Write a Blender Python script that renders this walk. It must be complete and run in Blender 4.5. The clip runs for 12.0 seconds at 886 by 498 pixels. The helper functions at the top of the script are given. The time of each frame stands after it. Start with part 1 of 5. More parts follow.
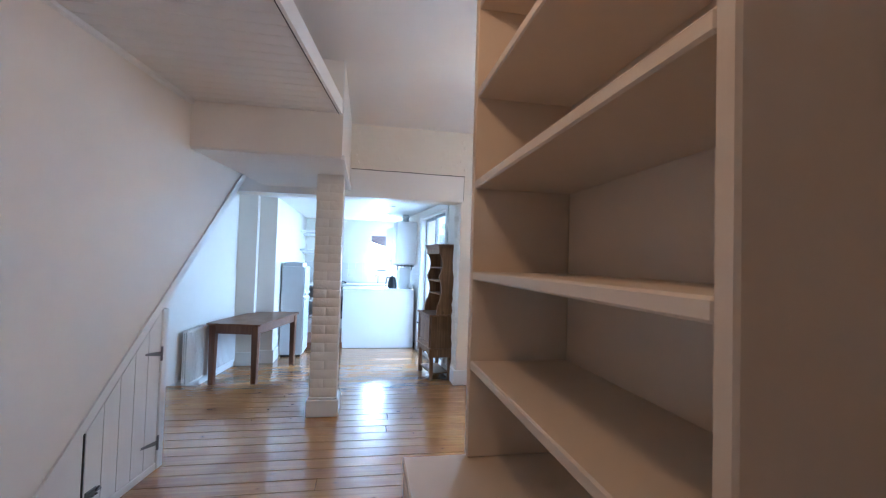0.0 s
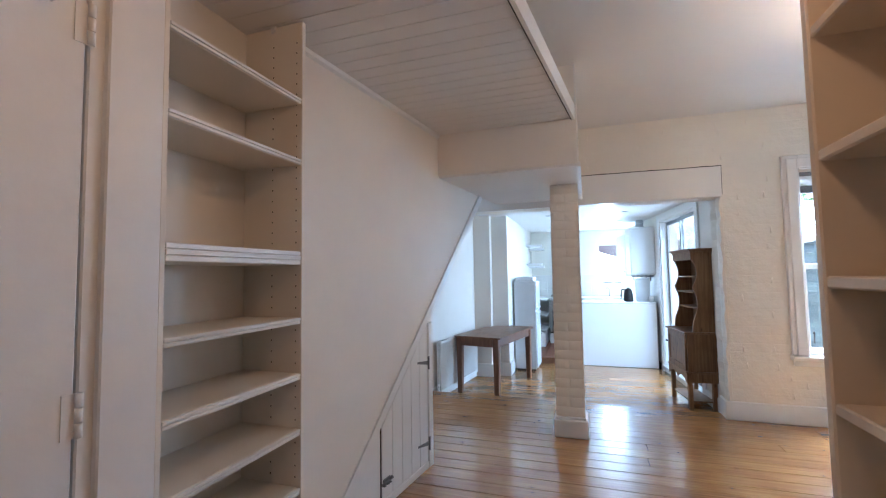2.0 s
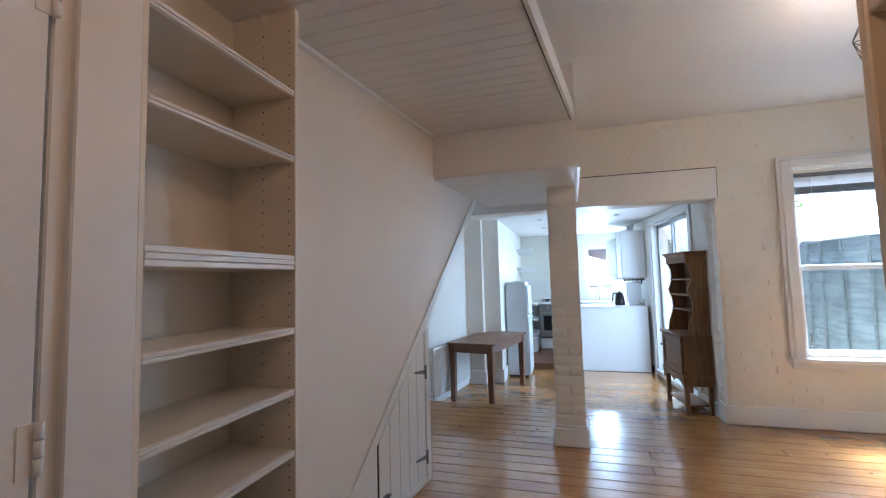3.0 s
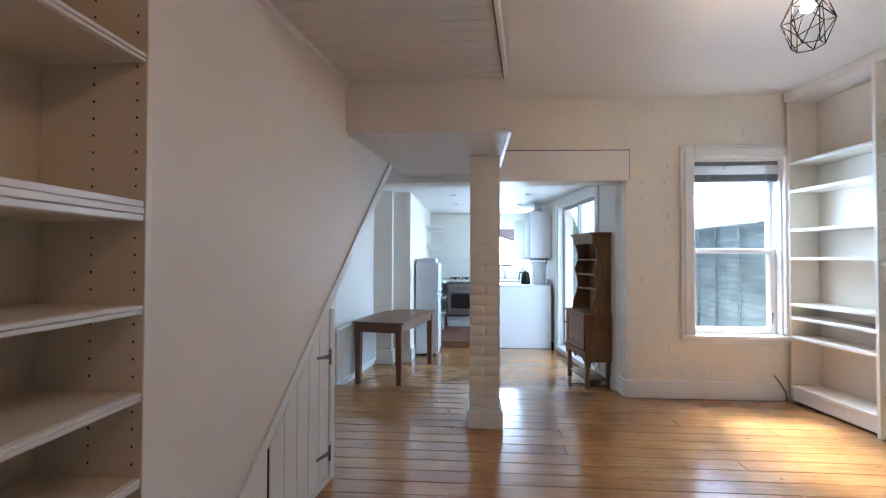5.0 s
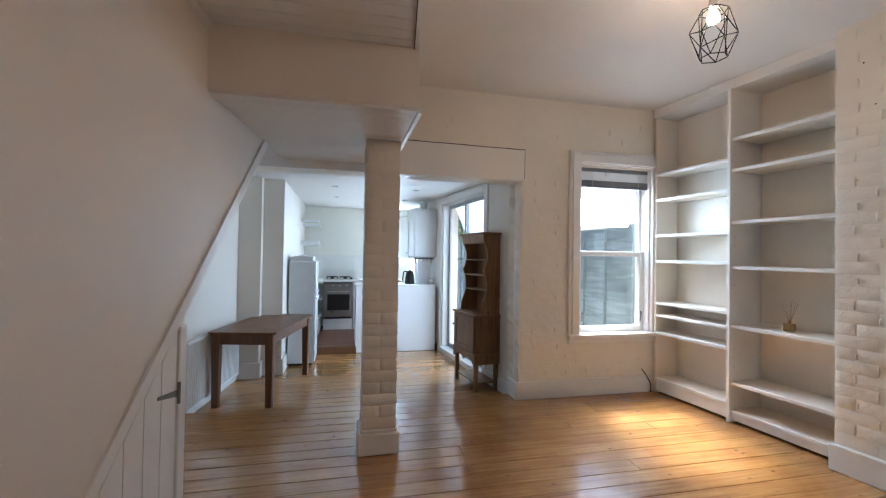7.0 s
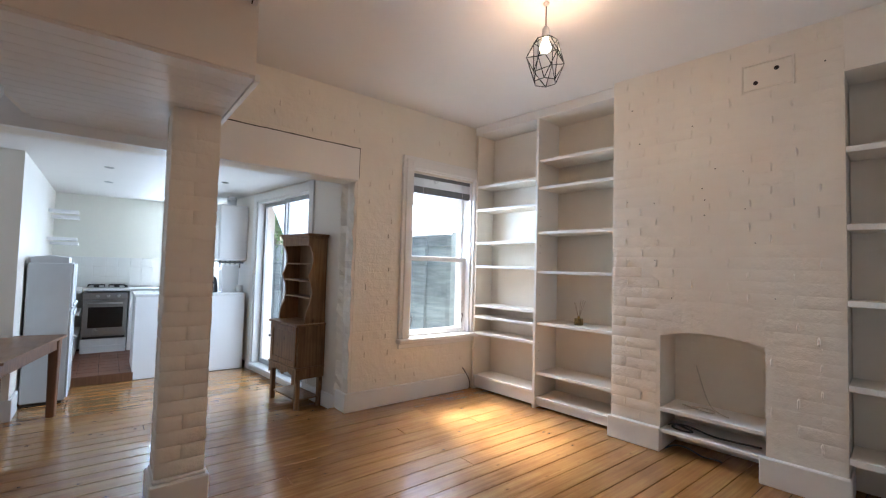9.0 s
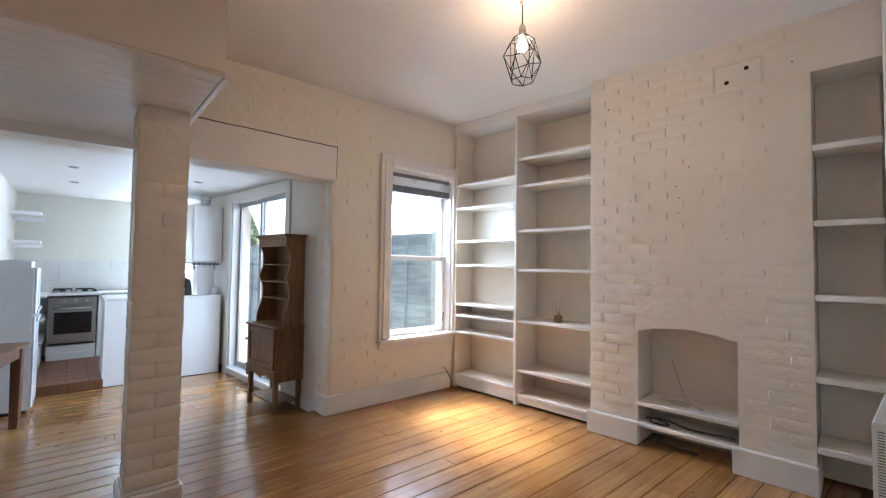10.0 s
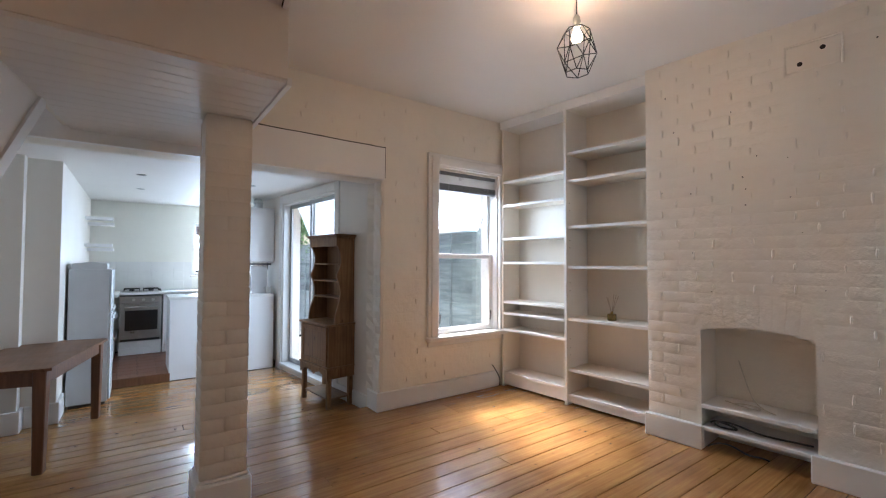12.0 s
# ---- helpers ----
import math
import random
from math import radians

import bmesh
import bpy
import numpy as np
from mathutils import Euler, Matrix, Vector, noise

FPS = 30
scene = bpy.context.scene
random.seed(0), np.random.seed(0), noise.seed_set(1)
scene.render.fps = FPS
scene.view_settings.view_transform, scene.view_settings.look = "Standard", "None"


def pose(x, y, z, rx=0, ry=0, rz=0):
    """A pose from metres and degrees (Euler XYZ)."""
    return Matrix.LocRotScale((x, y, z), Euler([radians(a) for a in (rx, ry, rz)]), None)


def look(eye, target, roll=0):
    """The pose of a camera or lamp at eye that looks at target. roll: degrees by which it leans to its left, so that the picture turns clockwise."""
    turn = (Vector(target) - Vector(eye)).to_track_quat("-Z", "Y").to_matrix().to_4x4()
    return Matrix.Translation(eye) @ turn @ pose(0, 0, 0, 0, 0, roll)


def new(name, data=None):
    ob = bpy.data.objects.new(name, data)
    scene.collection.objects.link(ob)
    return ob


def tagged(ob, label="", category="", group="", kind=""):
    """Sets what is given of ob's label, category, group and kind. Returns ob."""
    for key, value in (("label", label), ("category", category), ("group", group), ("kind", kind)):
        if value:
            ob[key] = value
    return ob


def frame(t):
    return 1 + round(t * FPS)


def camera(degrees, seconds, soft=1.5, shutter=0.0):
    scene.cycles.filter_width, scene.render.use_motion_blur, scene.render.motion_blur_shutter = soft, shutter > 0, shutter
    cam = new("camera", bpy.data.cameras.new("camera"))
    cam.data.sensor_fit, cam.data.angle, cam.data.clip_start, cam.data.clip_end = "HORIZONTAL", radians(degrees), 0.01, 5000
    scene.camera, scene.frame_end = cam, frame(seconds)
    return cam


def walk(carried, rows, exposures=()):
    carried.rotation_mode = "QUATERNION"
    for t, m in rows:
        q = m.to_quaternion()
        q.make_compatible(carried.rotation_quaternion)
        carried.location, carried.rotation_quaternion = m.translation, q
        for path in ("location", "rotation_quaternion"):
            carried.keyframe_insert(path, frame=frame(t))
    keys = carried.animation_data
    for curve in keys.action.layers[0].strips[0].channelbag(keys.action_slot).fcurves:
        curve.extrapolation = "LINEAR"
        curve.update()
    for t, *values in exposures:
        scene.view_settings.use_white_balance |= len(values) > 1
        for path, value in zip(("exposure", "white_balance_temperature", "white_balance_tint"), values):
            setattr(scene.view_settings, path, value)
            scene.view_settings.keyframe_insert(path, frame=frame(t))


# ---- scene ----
cam = camera(92.0, 12.0, soft=1.2)
PATH = [
    (0, (-1.194, 2.867, 1.364), (-0.844, 4.835, 1.426), 1.7),
    (0.2, (-1.235, 2.884, 1.353), (-0.964, 4.864, 1.418), 1.2),
    (0.5, (-1.293, 2.913, 1.356), (-1.168, 4.908, 1.427), 1.1),
    (1, (-1.361, 2.951, 1.352), (-1.424, 4.949, 1.43), 0.6),
    (1.5, (-1.372, 2.959, 1.361), (-1.735, 4.924, 1.457), -0.5),
    (2, (-1.366, 2.981, 1.356), (-1.998, 4.874, 1.475), -0.9),
    (2.5, (-1.391, 2.995, 1.359), (-2.137, 4.846, 1.494), -1.6),
    (3, (-1.477, 3.071, 1.352), (-2.044, 4.983, 1.497), -1.5),
    (3.3, (-1.541, 3.106, 1.343), (-1.933, 5.059, 1.501), -1.45),
    (3.5, (-1.579, 3.136, 1.345), (-1.884, 5.105, 1.495), -1.25),
    (3.7, (-1.599, 3.170, 1.330), (-1.849, 5.151, 1.414), -1.15),
    (5.3, (-1.651, 3.479, 1.314), (-1.712, 5.478, 1.344), 0.9),
    (5.5, (-1.706, 3.529, 1.316), (-1.676, 5.529, 1.34), 1.1),
    (6, (-1.842, 3.647, 1.327), (-1.612, 5.635, 1.35), 1.3),
    (6.5, (-1.848, 3.737, 1.326), (-1.502, 5.708, 1.347), 1.2),
    (7, (-1.785, 3.836, 1.336), (-1.329, 5.783, 1.365), 0.9),
    (7.5, (-1.773, 3.913, 1.328), (-1.105, 5.797, 1.364), 0.8),
    (7.7, (-1.79, 3.956, 1.329), (-0.999, 5.793, 1.365), 0.8),
    (9.3, (-1.892, 4.099, 1.29), (-0.625, 5.645, 1.369), 1.2),
    (9.5, (-1.862, 4.098, 1.316), (-0.588, 5.638, 1.383), 0.7),
    (10, (-1.867, 4.102, 1.309), (-0.562, 5.616, 1.384), 0.8),
    (10.5, (-1.854, 4.104, 1.32), (-0.522, 5.594, 1.39), 0.5),
    (11, (-1.865, 4.111, 1.326), (-0.513, 5.584, 1.392), 0.5),
    (11.5, (-1.899, 4.135, 1.331), (-0.57, 5.629, 1.392), 0.3),
    (12, (-1.933, 4.168, 1.313), (-0.767, 5.792, 1.375), 0.2),
]
walk(cam, [(t, look(eye, target, roll)) for t, eye, target, roll in PATH],
     exposures=[(0.0, 2.26, 4650, 11), (0.5, 2.33, 4900, 11), (1.5, 2.27, 5000, 11), (2.0, 2.2, 5000, 11), (2.5, 1.92, 5050, 11), (3.5, 1.92, 5200, 12), (5.5, 1.82, 5300, 12), (7.5, 1.55, 5700, 14), (10.5, 1.74, 5800, 17), (12.0, 1.42, 5800, 17)])

# ---- world, sun, window light ----
world = bpy.data.worlds.new("world")
scene.world = world
world.use_nodes = True
wn = world.node_tree.nodes
sky = wn.new("ShaderNodeTexSky")
sky.sky_type, sky.sun_disc = "NISHITA", False
sky.sun_elevation, sky.sun_rotation = radians(52), radians(8)
sky.air_density, sky.dust_density, sky.ozone_density = 1.0, 3.0, 1.0
world.node_tree.links.new(sky.outputs[0], wn["Background"].inputs[0])
wn["Background"].inputs[1].default_value = 0.095

sun = new("sun", bpy.data.lights.new("sun", "SUN"))
sun.data.energy, sun.data.angle, sun.data.color = 5.0, radians(13), (1.0, 0.95, 0.87)
sun.matrix_world = look((0.87, 14.2, 7.9), (0, 8, 0))


def area_light(name, eye, target, w, h, power, color):
    ob = new(name, bpy.data.lights.new(name, "AREA"))
    ob.data.shape, ob.data.size, ob.data.size_y = "RECTANGLE", w, h
    ob.data.energy, ob.data.color = power, color
    ob.matrix_world = look(eye, target)
    return ob


SKYLIGHT = (0.68, 0.87, 1.0)
sash_sky = area_light("window_skylight", (0.845, 7.765, 1.84), (0.845, 6.0, 0.9), 0.69, 0.39, 5.5, SKYLIGHT)
sash_sky.data.spread = radians(140)
patio_sky = area_light("patio_skylight", (0.36, 9.50, 1.15), (-2.2, 9.25, 0.0), 1.4, 2.0, 13.5, SKYLIGHT)
patio_sky.data.spread = radians(150)
area_light("kitchen_skylight", (-0.895, 12.64, 1.52), (-1.1, 10.5, 0.9), 0.40, 0.74, 10, SKYLIGHT)
bulb_light = new("bulb_light", bpy.data.lights.new("bulb_light", "POINT"))
bulb_light.data.energy, bulb_light.data.color, bulb_light.data.shadow_soft_size = 7.4, (1.0, 0.56, 0.28), 0.037
bulb_light.location = (0.05, 5.65, 2.575)
# added out of view: warm light from above for the hall bookcase
unseen_hall_light = new("unseen_hall_light", bpy.data.lights.new("unseen_hall_light", "POINT"))
unseen_hall_light.data.energy, unseen_hall_light.data.color, unseen_hall_light.data.shadow_soft_size = 2.1, (1.0, 0.54, 0.24), 0.08
unseen_hall_light.location = (-1.38, 3.45, 2.33)


# ---- materials ----
def nodes_of(name):
    m = bpy.data.materials.new(name)
    m.use_nodes = True
    t = m.node_tree
    return m, t.nodes, t.links, t.nodes["Principled BSDF"]


def coords(N, L, scale=(1, 1, 1), world_space=True):
    tex = N.new("ShaderNodeNewGeometry" if world_space else "ShaderNodeTexCoord")
    mp = N.new("ShaderNodeMapping")
    mp.inputs["Scale"].default_value = scale
    L.new(tex.outputs["Position" if world_space else "Object"], mp.inputs[0])
    return mp.outputs[0]


def noise_of(N, L, vec, scale, detail=4, rough=0.55):
    n = N.new("ShaderNodeTexNoise")
    n.inputs["Scale"].default_value, n.inputs["Detail"].default_value, n.inputs["Roughness"].default_value = scale, detail, rough
    L.new(vec, n.inputs["Vector"])
    return n.outputs["Fac"]


def ramp(N, L, fac, stops):
    r = N.new("ShaderNodeValToRGB")
    while len(r.color_ramp.elements) < len(stops):
        r.color_ramp.elements.new(0.5)
    for e, (p, c) in zip(r.color_ramp.elements, stops):
        e.position, e.color = p, (*c, 1)
    L.new(fac, r.inputs[0])
    return r.outputs[0]


def mix(N, L, a, b, fac, kind="MIX"):
    m = N.new("ShaderNodeMix")
    m.data_type, m.blend_type = "RGBA", kind
    for s, v in ((m.inputs[6], a), (m.inputs[7], b), (m.inputs[0], fac)):
        if isinstance(v, (int, float)):
            s.default_value = v
        elif isinstance(v, tuple):
            s.default_value = (*v, 1)
        else:
            L.new(v, s)
    return m.outputs[2]


def bumped(N, L, bsdf, fac, strength, dist=0.01, normal=None):
    b = N.new("ShaderNodeBump")
    b.inputs["Strength"].default_value, b.inputs["Distance"].default_value = strength, dist
    L.new(fac, b.inputs["Height"])
    if normal is not None:
        L.new(normal, b.inputs["Normal"])
    L.new(b.outputs[0], bsdf.inputs["Normal"])
    return b.outputs[0]


def paint(name, base, rough=0.5, vary=0.06, lumps=0.15, lump_scale=9, grain=0.05):
    m, N, L, B = nodes_of(name)
    v = coords(N, L)
    lo = tuple(c * (1 - vary) for c in base)
    big = noise_of(N, L, v, 1.7, 5, 0.6)
    col = ramp(N, L, big, [(0.3, lo), (0.65, base)])
    spots = noise_of(N, L, v, 38, 3)
    col = mix(N, L, col, tuple(c * 0.96 for c in base), ramp(N, L, spots, [(0.55, (0, 0, 0)), (0.75, (0.5, 0.5, 0.5))]))
    L.new(col, B.inputs["Base Color"])
    B.inputs["Roughness"].default_value = rough
    n1 = bumped(N, L, B, noise_of(N, L, v, lump_scale, 4), lumps, 0.012)
    bumped(N, L, B, noise_of(N, L, v, 160, 3), grain, 0.002, n1)
    return m


def brushed_brick_paint(name, base):
    """Thick white masonry paint with the bricks' courses showing faintly through it."""
    m, N, L, B = nodes_of(name)
    v = coords(N, L)
    sep, com = N.new("ShaderNodeSeparateXYZ"), N.new("ShaderNodeCombineXYZ")
    L.new(v, sep.inputs[0])
    add = N.new("ShaderNodeMath")
    add.operation = "ADD"
    L.new(sep.outputs[0], add.inputs[0]), L.new(sep.outputs[1], add.inputs[1])
    L.new(add.outputs[0], com.inputs[0]), L.new(sep.outputs[2], com.inputs[1])
    br = N.new("ShaderNodeTexBrick")
    for k, val in (("Scale", 1.0), ("Brick Width", 0.225), ("Row Height", 0.077), ("Mortar Size", 0.010), ("Mortar Smooth", 0.8)):
        br.inputs[k].default_value = val
    L.new(com.outputs[0], br.inputs["Vector"])
    inv = N.new("ShaderNodeMath")
    inv.operation = "MULTIPLY"
    L.new(br.outputs["Fac"], inv.inputs[0])
    L.new(ramp(N, L, noise_of(N, L, v, 3.3, 4), [(0.42, (0, 0, 0)), (0.62, (-1 + 1.4, 0.4, 0.4))]), inv.inputs[1])
    big = noise_of(N, L, v, 1.6, 5, 0.6)
    col = ramp(N, L, big, [(0.3, tuple(c * 0.93 for c in base)), (0.65, base)])
    flecks = ramp(N, L, noise_of(N, L, v, 21, 5, 0.7), [(0.70, (0, 0, 0)), (0.76, (0.35, 0.35, 0.35))])
    col = mix(N, L, col, tuple(c * 0.72 for c in base), flecks)
    L.new(col, B.inputs["Base Color"])
    B.inputs["Roughness"].default_value = 0.42
    neg = N.new("ShaderNodeMath")
    neg.operation = "MULTIPLY"
    neg.inputs[1].default_value = -1
    L.new(inv.outputs[0], neg.inputs[0])
    n1 = bumped(N, L, B, neg.outputs[0], 0.35, 0.006)
    n2 = bumped(N, L, B, ramp(N, L, noise_of(N, L, v, 12, 5, 0.62), [(0.35, (0, 0, 0)), (0.70, (1, 1, 1))]), 0.28, 0.012, n1)
    bumped(N, L, B, noise_of(N, L, v, 90, 4), 0.15, 0.004, n2)
    return m


def lumpy_paint(name, base, pits=0.4):
    """Masonry paint brushed thickly over rough brick, with soft lumps, pits and a satin sheen."""
    m, N, L, B = nodes_of(name)
    v = coords(N, L)
    big = noise_of(N, L, v, 1.7, 5, 0.6)
    col = ramp(N, L, big, [(0.3, tuple(c * 0.93 for c in base)), (0.65, base)])
    col = mix(N, L, col, tuple(c * 0.70 for c in base), ramp(N, L, noise_of(N, L, v, 26, 4, 0.7), [(0.70, (0, 0, 0)), (0.77, (pits, pits, pits))]))
    L.new(col, B.inputs["Base Color"])
    B.inputs["Roughness"].default_value = 0.42
    area = ramp(N, L, noise_of(N, L, v, 3.0, 3), [(0.40, (0.2, 0.2, 0.2)), (0.62, (1, 1, 1))])
    n1 = bumped(N, L, B, mix(N, L, noise_of(N, L, v, 26, 4, 0.6), area, 1.0, "MULTIPLY"), 0.45, 0.014)
    n2 = bumped(N, L, B, noise_of(N, L, v, 9, 4, 0.6), 0.30, 0.014, n1)
    bumped(N, L, B, noise_of(N, L, v, 120, 3), 0.10, 0.003, n2)
    return m


def wood(name, dark, light, rough, along=0, stretch=14, knots=True, gloss_vary=0.1, spec=0.5, coat=0.0, per_object=0.25, knot_scale=2.3):
    """Grain runs along the axis of that number, in the object's own space."""
    m, N, L, B = nodes_of(name)
    s = [stretch, stretch, stretch]
    s[along] = 0.9
    info = N.new("ShaderNodeObjectInfo")
    tc = N.new("ShaderNodeNewGeometry")
    off = N.new("ShaderNodeVectorMath")
    off.operation = "MULTIPLY_ADD"
    L.new(info.outputs["Random"], off.inputs[0])
    off.inputs[1].default_value = (37, 53, 71)
    L.new(tc.outputs["Position"], off.inputs[2])
    mp = N.new("ShaderNodeMapping")
    mp.inputs["Scale"].default_value = s
    L.new(off.outputs[0], mp.inputs[0])
    g = noise_of(N, L, mp.outputs[0], 2.2, 7, 0.62)
    col = ramp(N, L, g, [(0.28, dark), (0.52, tuple((a + b) / 2 for a, b in zip(dark, light))), (0.72, light)])
    if knots:
        k2 = [3.6, 3.6, 3.6]
        k2[along] = 1.7
        mk = N.new("ShaderNodeMapping")
        mk.inputs["Scale"].default_value = k2
        L.new(off.outputs[0], mk.inputs[0])
        vo = N.new("ShaderNodeTexVoronoi")
        vo.inputs["Scale"].default_value = knot_scale
        L.new(mk.outputs[0], vo.inputs["Vector"])
        spot = ramp(N, L, vo.outputs["Distance"], [(0.035, (0.75, 0.75, 0.75)), (0.065, (0.3, 0.3, 0.3)), (0.14, (0, 0, 0))])
        col = mix(N, L, col, tuple(c * 0.30 for c in dark), spot)
    big = noise_of(N, L, tc.outputs["Position"], 2.6, 4)
    col = mix(N, L, col, tuple(c * 0.75 for c in light), ramp(N, L, big, [(0.45, (0, 0, 0)), (0.8, (0.5, 0.5, 0.5))]), "MULTIPLY")
    tone = N.new("ShaderNodeHueSaturation")
    mr = N.new("ShaderNodeMapRange")
    mr.inputs[3].default_value, mr.inputs[4].default_value = 1 - per_object, 1 + per_object
    L.new(info.outputs["Random"], mr.inputs[0]), L.new(mr.outputs[0], tone.inputs["Value"]), L.new(col, tone.inputs["Color"])
    L.new(tone.outputs[0], B.inputs["Base Color"])
    rr = N.new("ShaderNodeMapRange")
    rr.inputs[3].default_value, rr.inputs[4].default_value = rough - gloss_vary, rough + gloss_vary
    L.new(noise_of(N, L, tc.outputs["Position"], 5.5, 5), rr.inputs[0]), L.new(rr.outputs[0], B.inputs["Roughness"])
    B.inputs["Specular IOR Level"].default_value = spec
    B.inputs["Coat Weight"].default_value, B.inputs["Coat Roughness"].default_value = coat, 0.10
    n1 = bumped(N, L, B, g, 0.12, 0.003)
    bumped(N, L, B, noise_of(N, L, tc.outputs["Position"], 7, 3), 0.10, 0.006, n1)
    return m


def plain(name, base, rough=0.4, metal=0.0, vary=0.12, scale=30, bump=0.03, transmission=0.0, coat=0.0):
    m, N, L, B = nodes_of(name)
    v = coords(N, L)
    f = noise_of(N, L, v, scale, 4)
    L.new(ramp(N, L, f, [(0.3, tuple(c * (1 - vary) for c in base)), (0.7, base)]), B.inputs["Base Color"])
    rr = N.new("ShaderNodeMapRange")
    rr.inputs[3].default_value, rr.inputs[4].default_value = max(rough - 0.08, 0.02), min(rough + 0.08, 1)
    L.new(noise_of(N, L, v, 6, 4), rr.inputs[0]), L.new(rr.outputs[0], B.inputs["Roughness"])
    B.inputs["Metallic"].default_value = metal
    B.inputs["Transmission Weight"].default_value = transmission
    B.inputs["Coat Weight"].default_value = coat
    if bump:
        bumped(N, L, B, f, bump, 0.004)
    return m


def glass_mat(name, tint=(0.97, 0.99, 0.99)):
    m, N, L, B = nodes_of(name)
    B.inputs["Base Color"].default_value = (*tint, 1)
    B.inputs["Roughness"].default_value, B.inputs["IOR"].default_value = 0.0, 1.45
    B.inputs["Transmission Weight"].default_value = 1.0
    return m


def leaf_mat(name, base):
    m, N, L, B = nodes_of(name)
    col = ramp(N, L, noise_of(N, L, coords(N, L), 9, 3), [(0.3, tuple(c * 0.6 for c in base)), (0.7, base)])
    L.new(col, B.inputs["Base Color"])
    B.inputs["Roughness"].default_value = 0.55
    tr, mx, out = N.new("ShaderNodeBsdfTranslucent"), N.new("ShaderNodeMixShader"), N["Material Output"]
    tr.inputs["Color"].default_value = (0.16, 0.34, 0.07, 1)
    mx.inputs[0].default_value = 0.5
    L.new(B.outputs[0], mx.inputs[1]), L.new(tr.outputs[0], mx.inputs[2]), L.new(mx.outputs[0], out.inputs["Surface"])
    return m


def glow(name, color, strength):
    m, N, L, B = nodes_of(name)
    B.inputs["Emission Color"].default_value, B.inputs["Emission Strength"].default_value = (*color, 1), strength
    return m


WALL = paint("warm_white_wall_paint", (0.82, 0.765, 0.69), 0.55, 0.05, 0.12, 6)
BRICKWALL = brushed_brick_paint("painted_rough_wall", (0.82, 0.765, 0.665))
BRICKPAINT = lumpy_paint("thick_white_brick_paint", (0.83, 0.77, 0.675))
CEIL = paint("ceiling_paint", (0.79, 0.76, 0.72), 0.6, 0.03, 0.08, 4)
PLANKCEIL = paint("painted_boarding", (0.80, 0.77, 0.735), 0.5, 0.04, 0.08, 5)
TRIM = paint("white_gloss_trim", (0.82, 0.80, 0.765), 0.35, 0.05, 0.08, 12)
SHELF = paint("cream_shelf_paint", (0.81, 0.745, 0.645), 0.45, 0.07, 0.08, 10)
HALLSHELF = paint("old_cream_bookcase_paint", (0.77, 0.66, 0.515), 0.42, 0.09, 0.08, 10)
KITWALL = paint("pale_cream_kitchen_paint", (0.83, 0.82, 0.75), 0.5, 0.04, 0.08, 6)
KITWHITE = paint("white_kitchen_laminate", (0.84, 0.84, 0.84), 0.3, 0.02, 0.02, 5, 0.01)
BOARD = wood("varnished_pine_board", (0.31, 0.140, 0.040), (0.52, 0.27, 0.085), 0.24, 0, 22, True, 0.06, 0.5, 0.7, 0.10, 3.1)
TABLEWOOD = wood("stained_table_wood", (0.12, 0.050, 0.022), (0.22, 0.105, 0.050), 0.36, 1, 16, False, 0.08, 0.35, 0.0, 0.05)
LEGWOOD = wood("stained_leg_wood", (0.11, 0.045, 0.02), (0.21, 0.095, 0.045), 0.4, 2, 16, False, 0.08, 0.5, 0.0, 0.08)
PINE = wood("antique_pine", (0.165, 0.085, 0.036), (0.38, 0.21, 0.096), 0.45, 2, 18, True, 0.08, 0.4, 0.0, 0.08)
DARKGAP = plain("dark_gap", (0.02, 0.014, 0.01), 0.9)
BLACK = plain("black_metal", (0.012, 0.012, 0.012), 0.4, 0.6)
BLACKPLASTIC = plain("black_plastic", (0.014, 0.014, 0.015), 0.35)
STEEL = plain("brushed_steel", (0.50, 0.49, 0.47), 0.33, 0.9, 0.1, 60)
OVENSTEEL = plain("oven_steel", (0.30, 0.29, 0.275), 0.30, 0.95, 0.1, 60)
BRASS = plain("worn_brass", (0.42, 0.28, 0.09), 0.35, 1.0, 0.25, 40)
IRON = plain("dark_iron", (0.20, 0.195, 0.19), 0.5, 0.8)
OVENGLASS = plain("oven_glass", (0.016, 0.016, 0.018), 0.08)
RADIATOR = plain("radiator_enamel", (0.82, 0.82, 0.80), 0.3, 0, 0.03, 10, 0.0)
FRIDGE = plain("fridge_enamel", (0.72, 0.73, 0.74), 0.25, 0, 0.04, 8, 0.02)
# fridge enamel greyed for the side turned from the light; top cover too
FRIDGESHADED = plain("fridge_enamel_shaded", (0.52, 0.53, 0.54), 0.4, 0, 0.05, 8, 0.02)
UPVC = plain("white_window_paint", (0.83, 0.83, 0.82), 0.3, 0, 0.04, 20, 0.02)
ALU = plain("aluminium_frame", (0.42, 0.43, 0.44), 0.35, 0.8)
GLASS = glass_mat("clear_glass")
BLIND = plain("grey_blind_slat", (0.22, 0.23, 0.24), 0.4, 0.3)
TERRACOTTA = plain("terracotta_tile", (0.22, 0.085, 0.045), 0.4, 0, 0.35, 14, 0.1)
WALLTILE = plain("white_wall_tile", (0.82, 0.82, 0.80), 0.18, 0, 0.04, 6, 0.02)
WORKTOP = plain("white_worktop", (0.78, 0.78, 0.76), 0.3, 0, 0.04, 30, 0.01)
FENCE = wood("weathered_fence", (0.17, 0.22, 0.225), (0.36, 0.44, 0.45), 0.8, 1, 9, False, 0.08, 0.2, 0.0, 0.32)
RENDERWALL = paint("white_garden_render", (0.80, 0.80, 0.78), 0.8, 0.1, 0.2, 8)
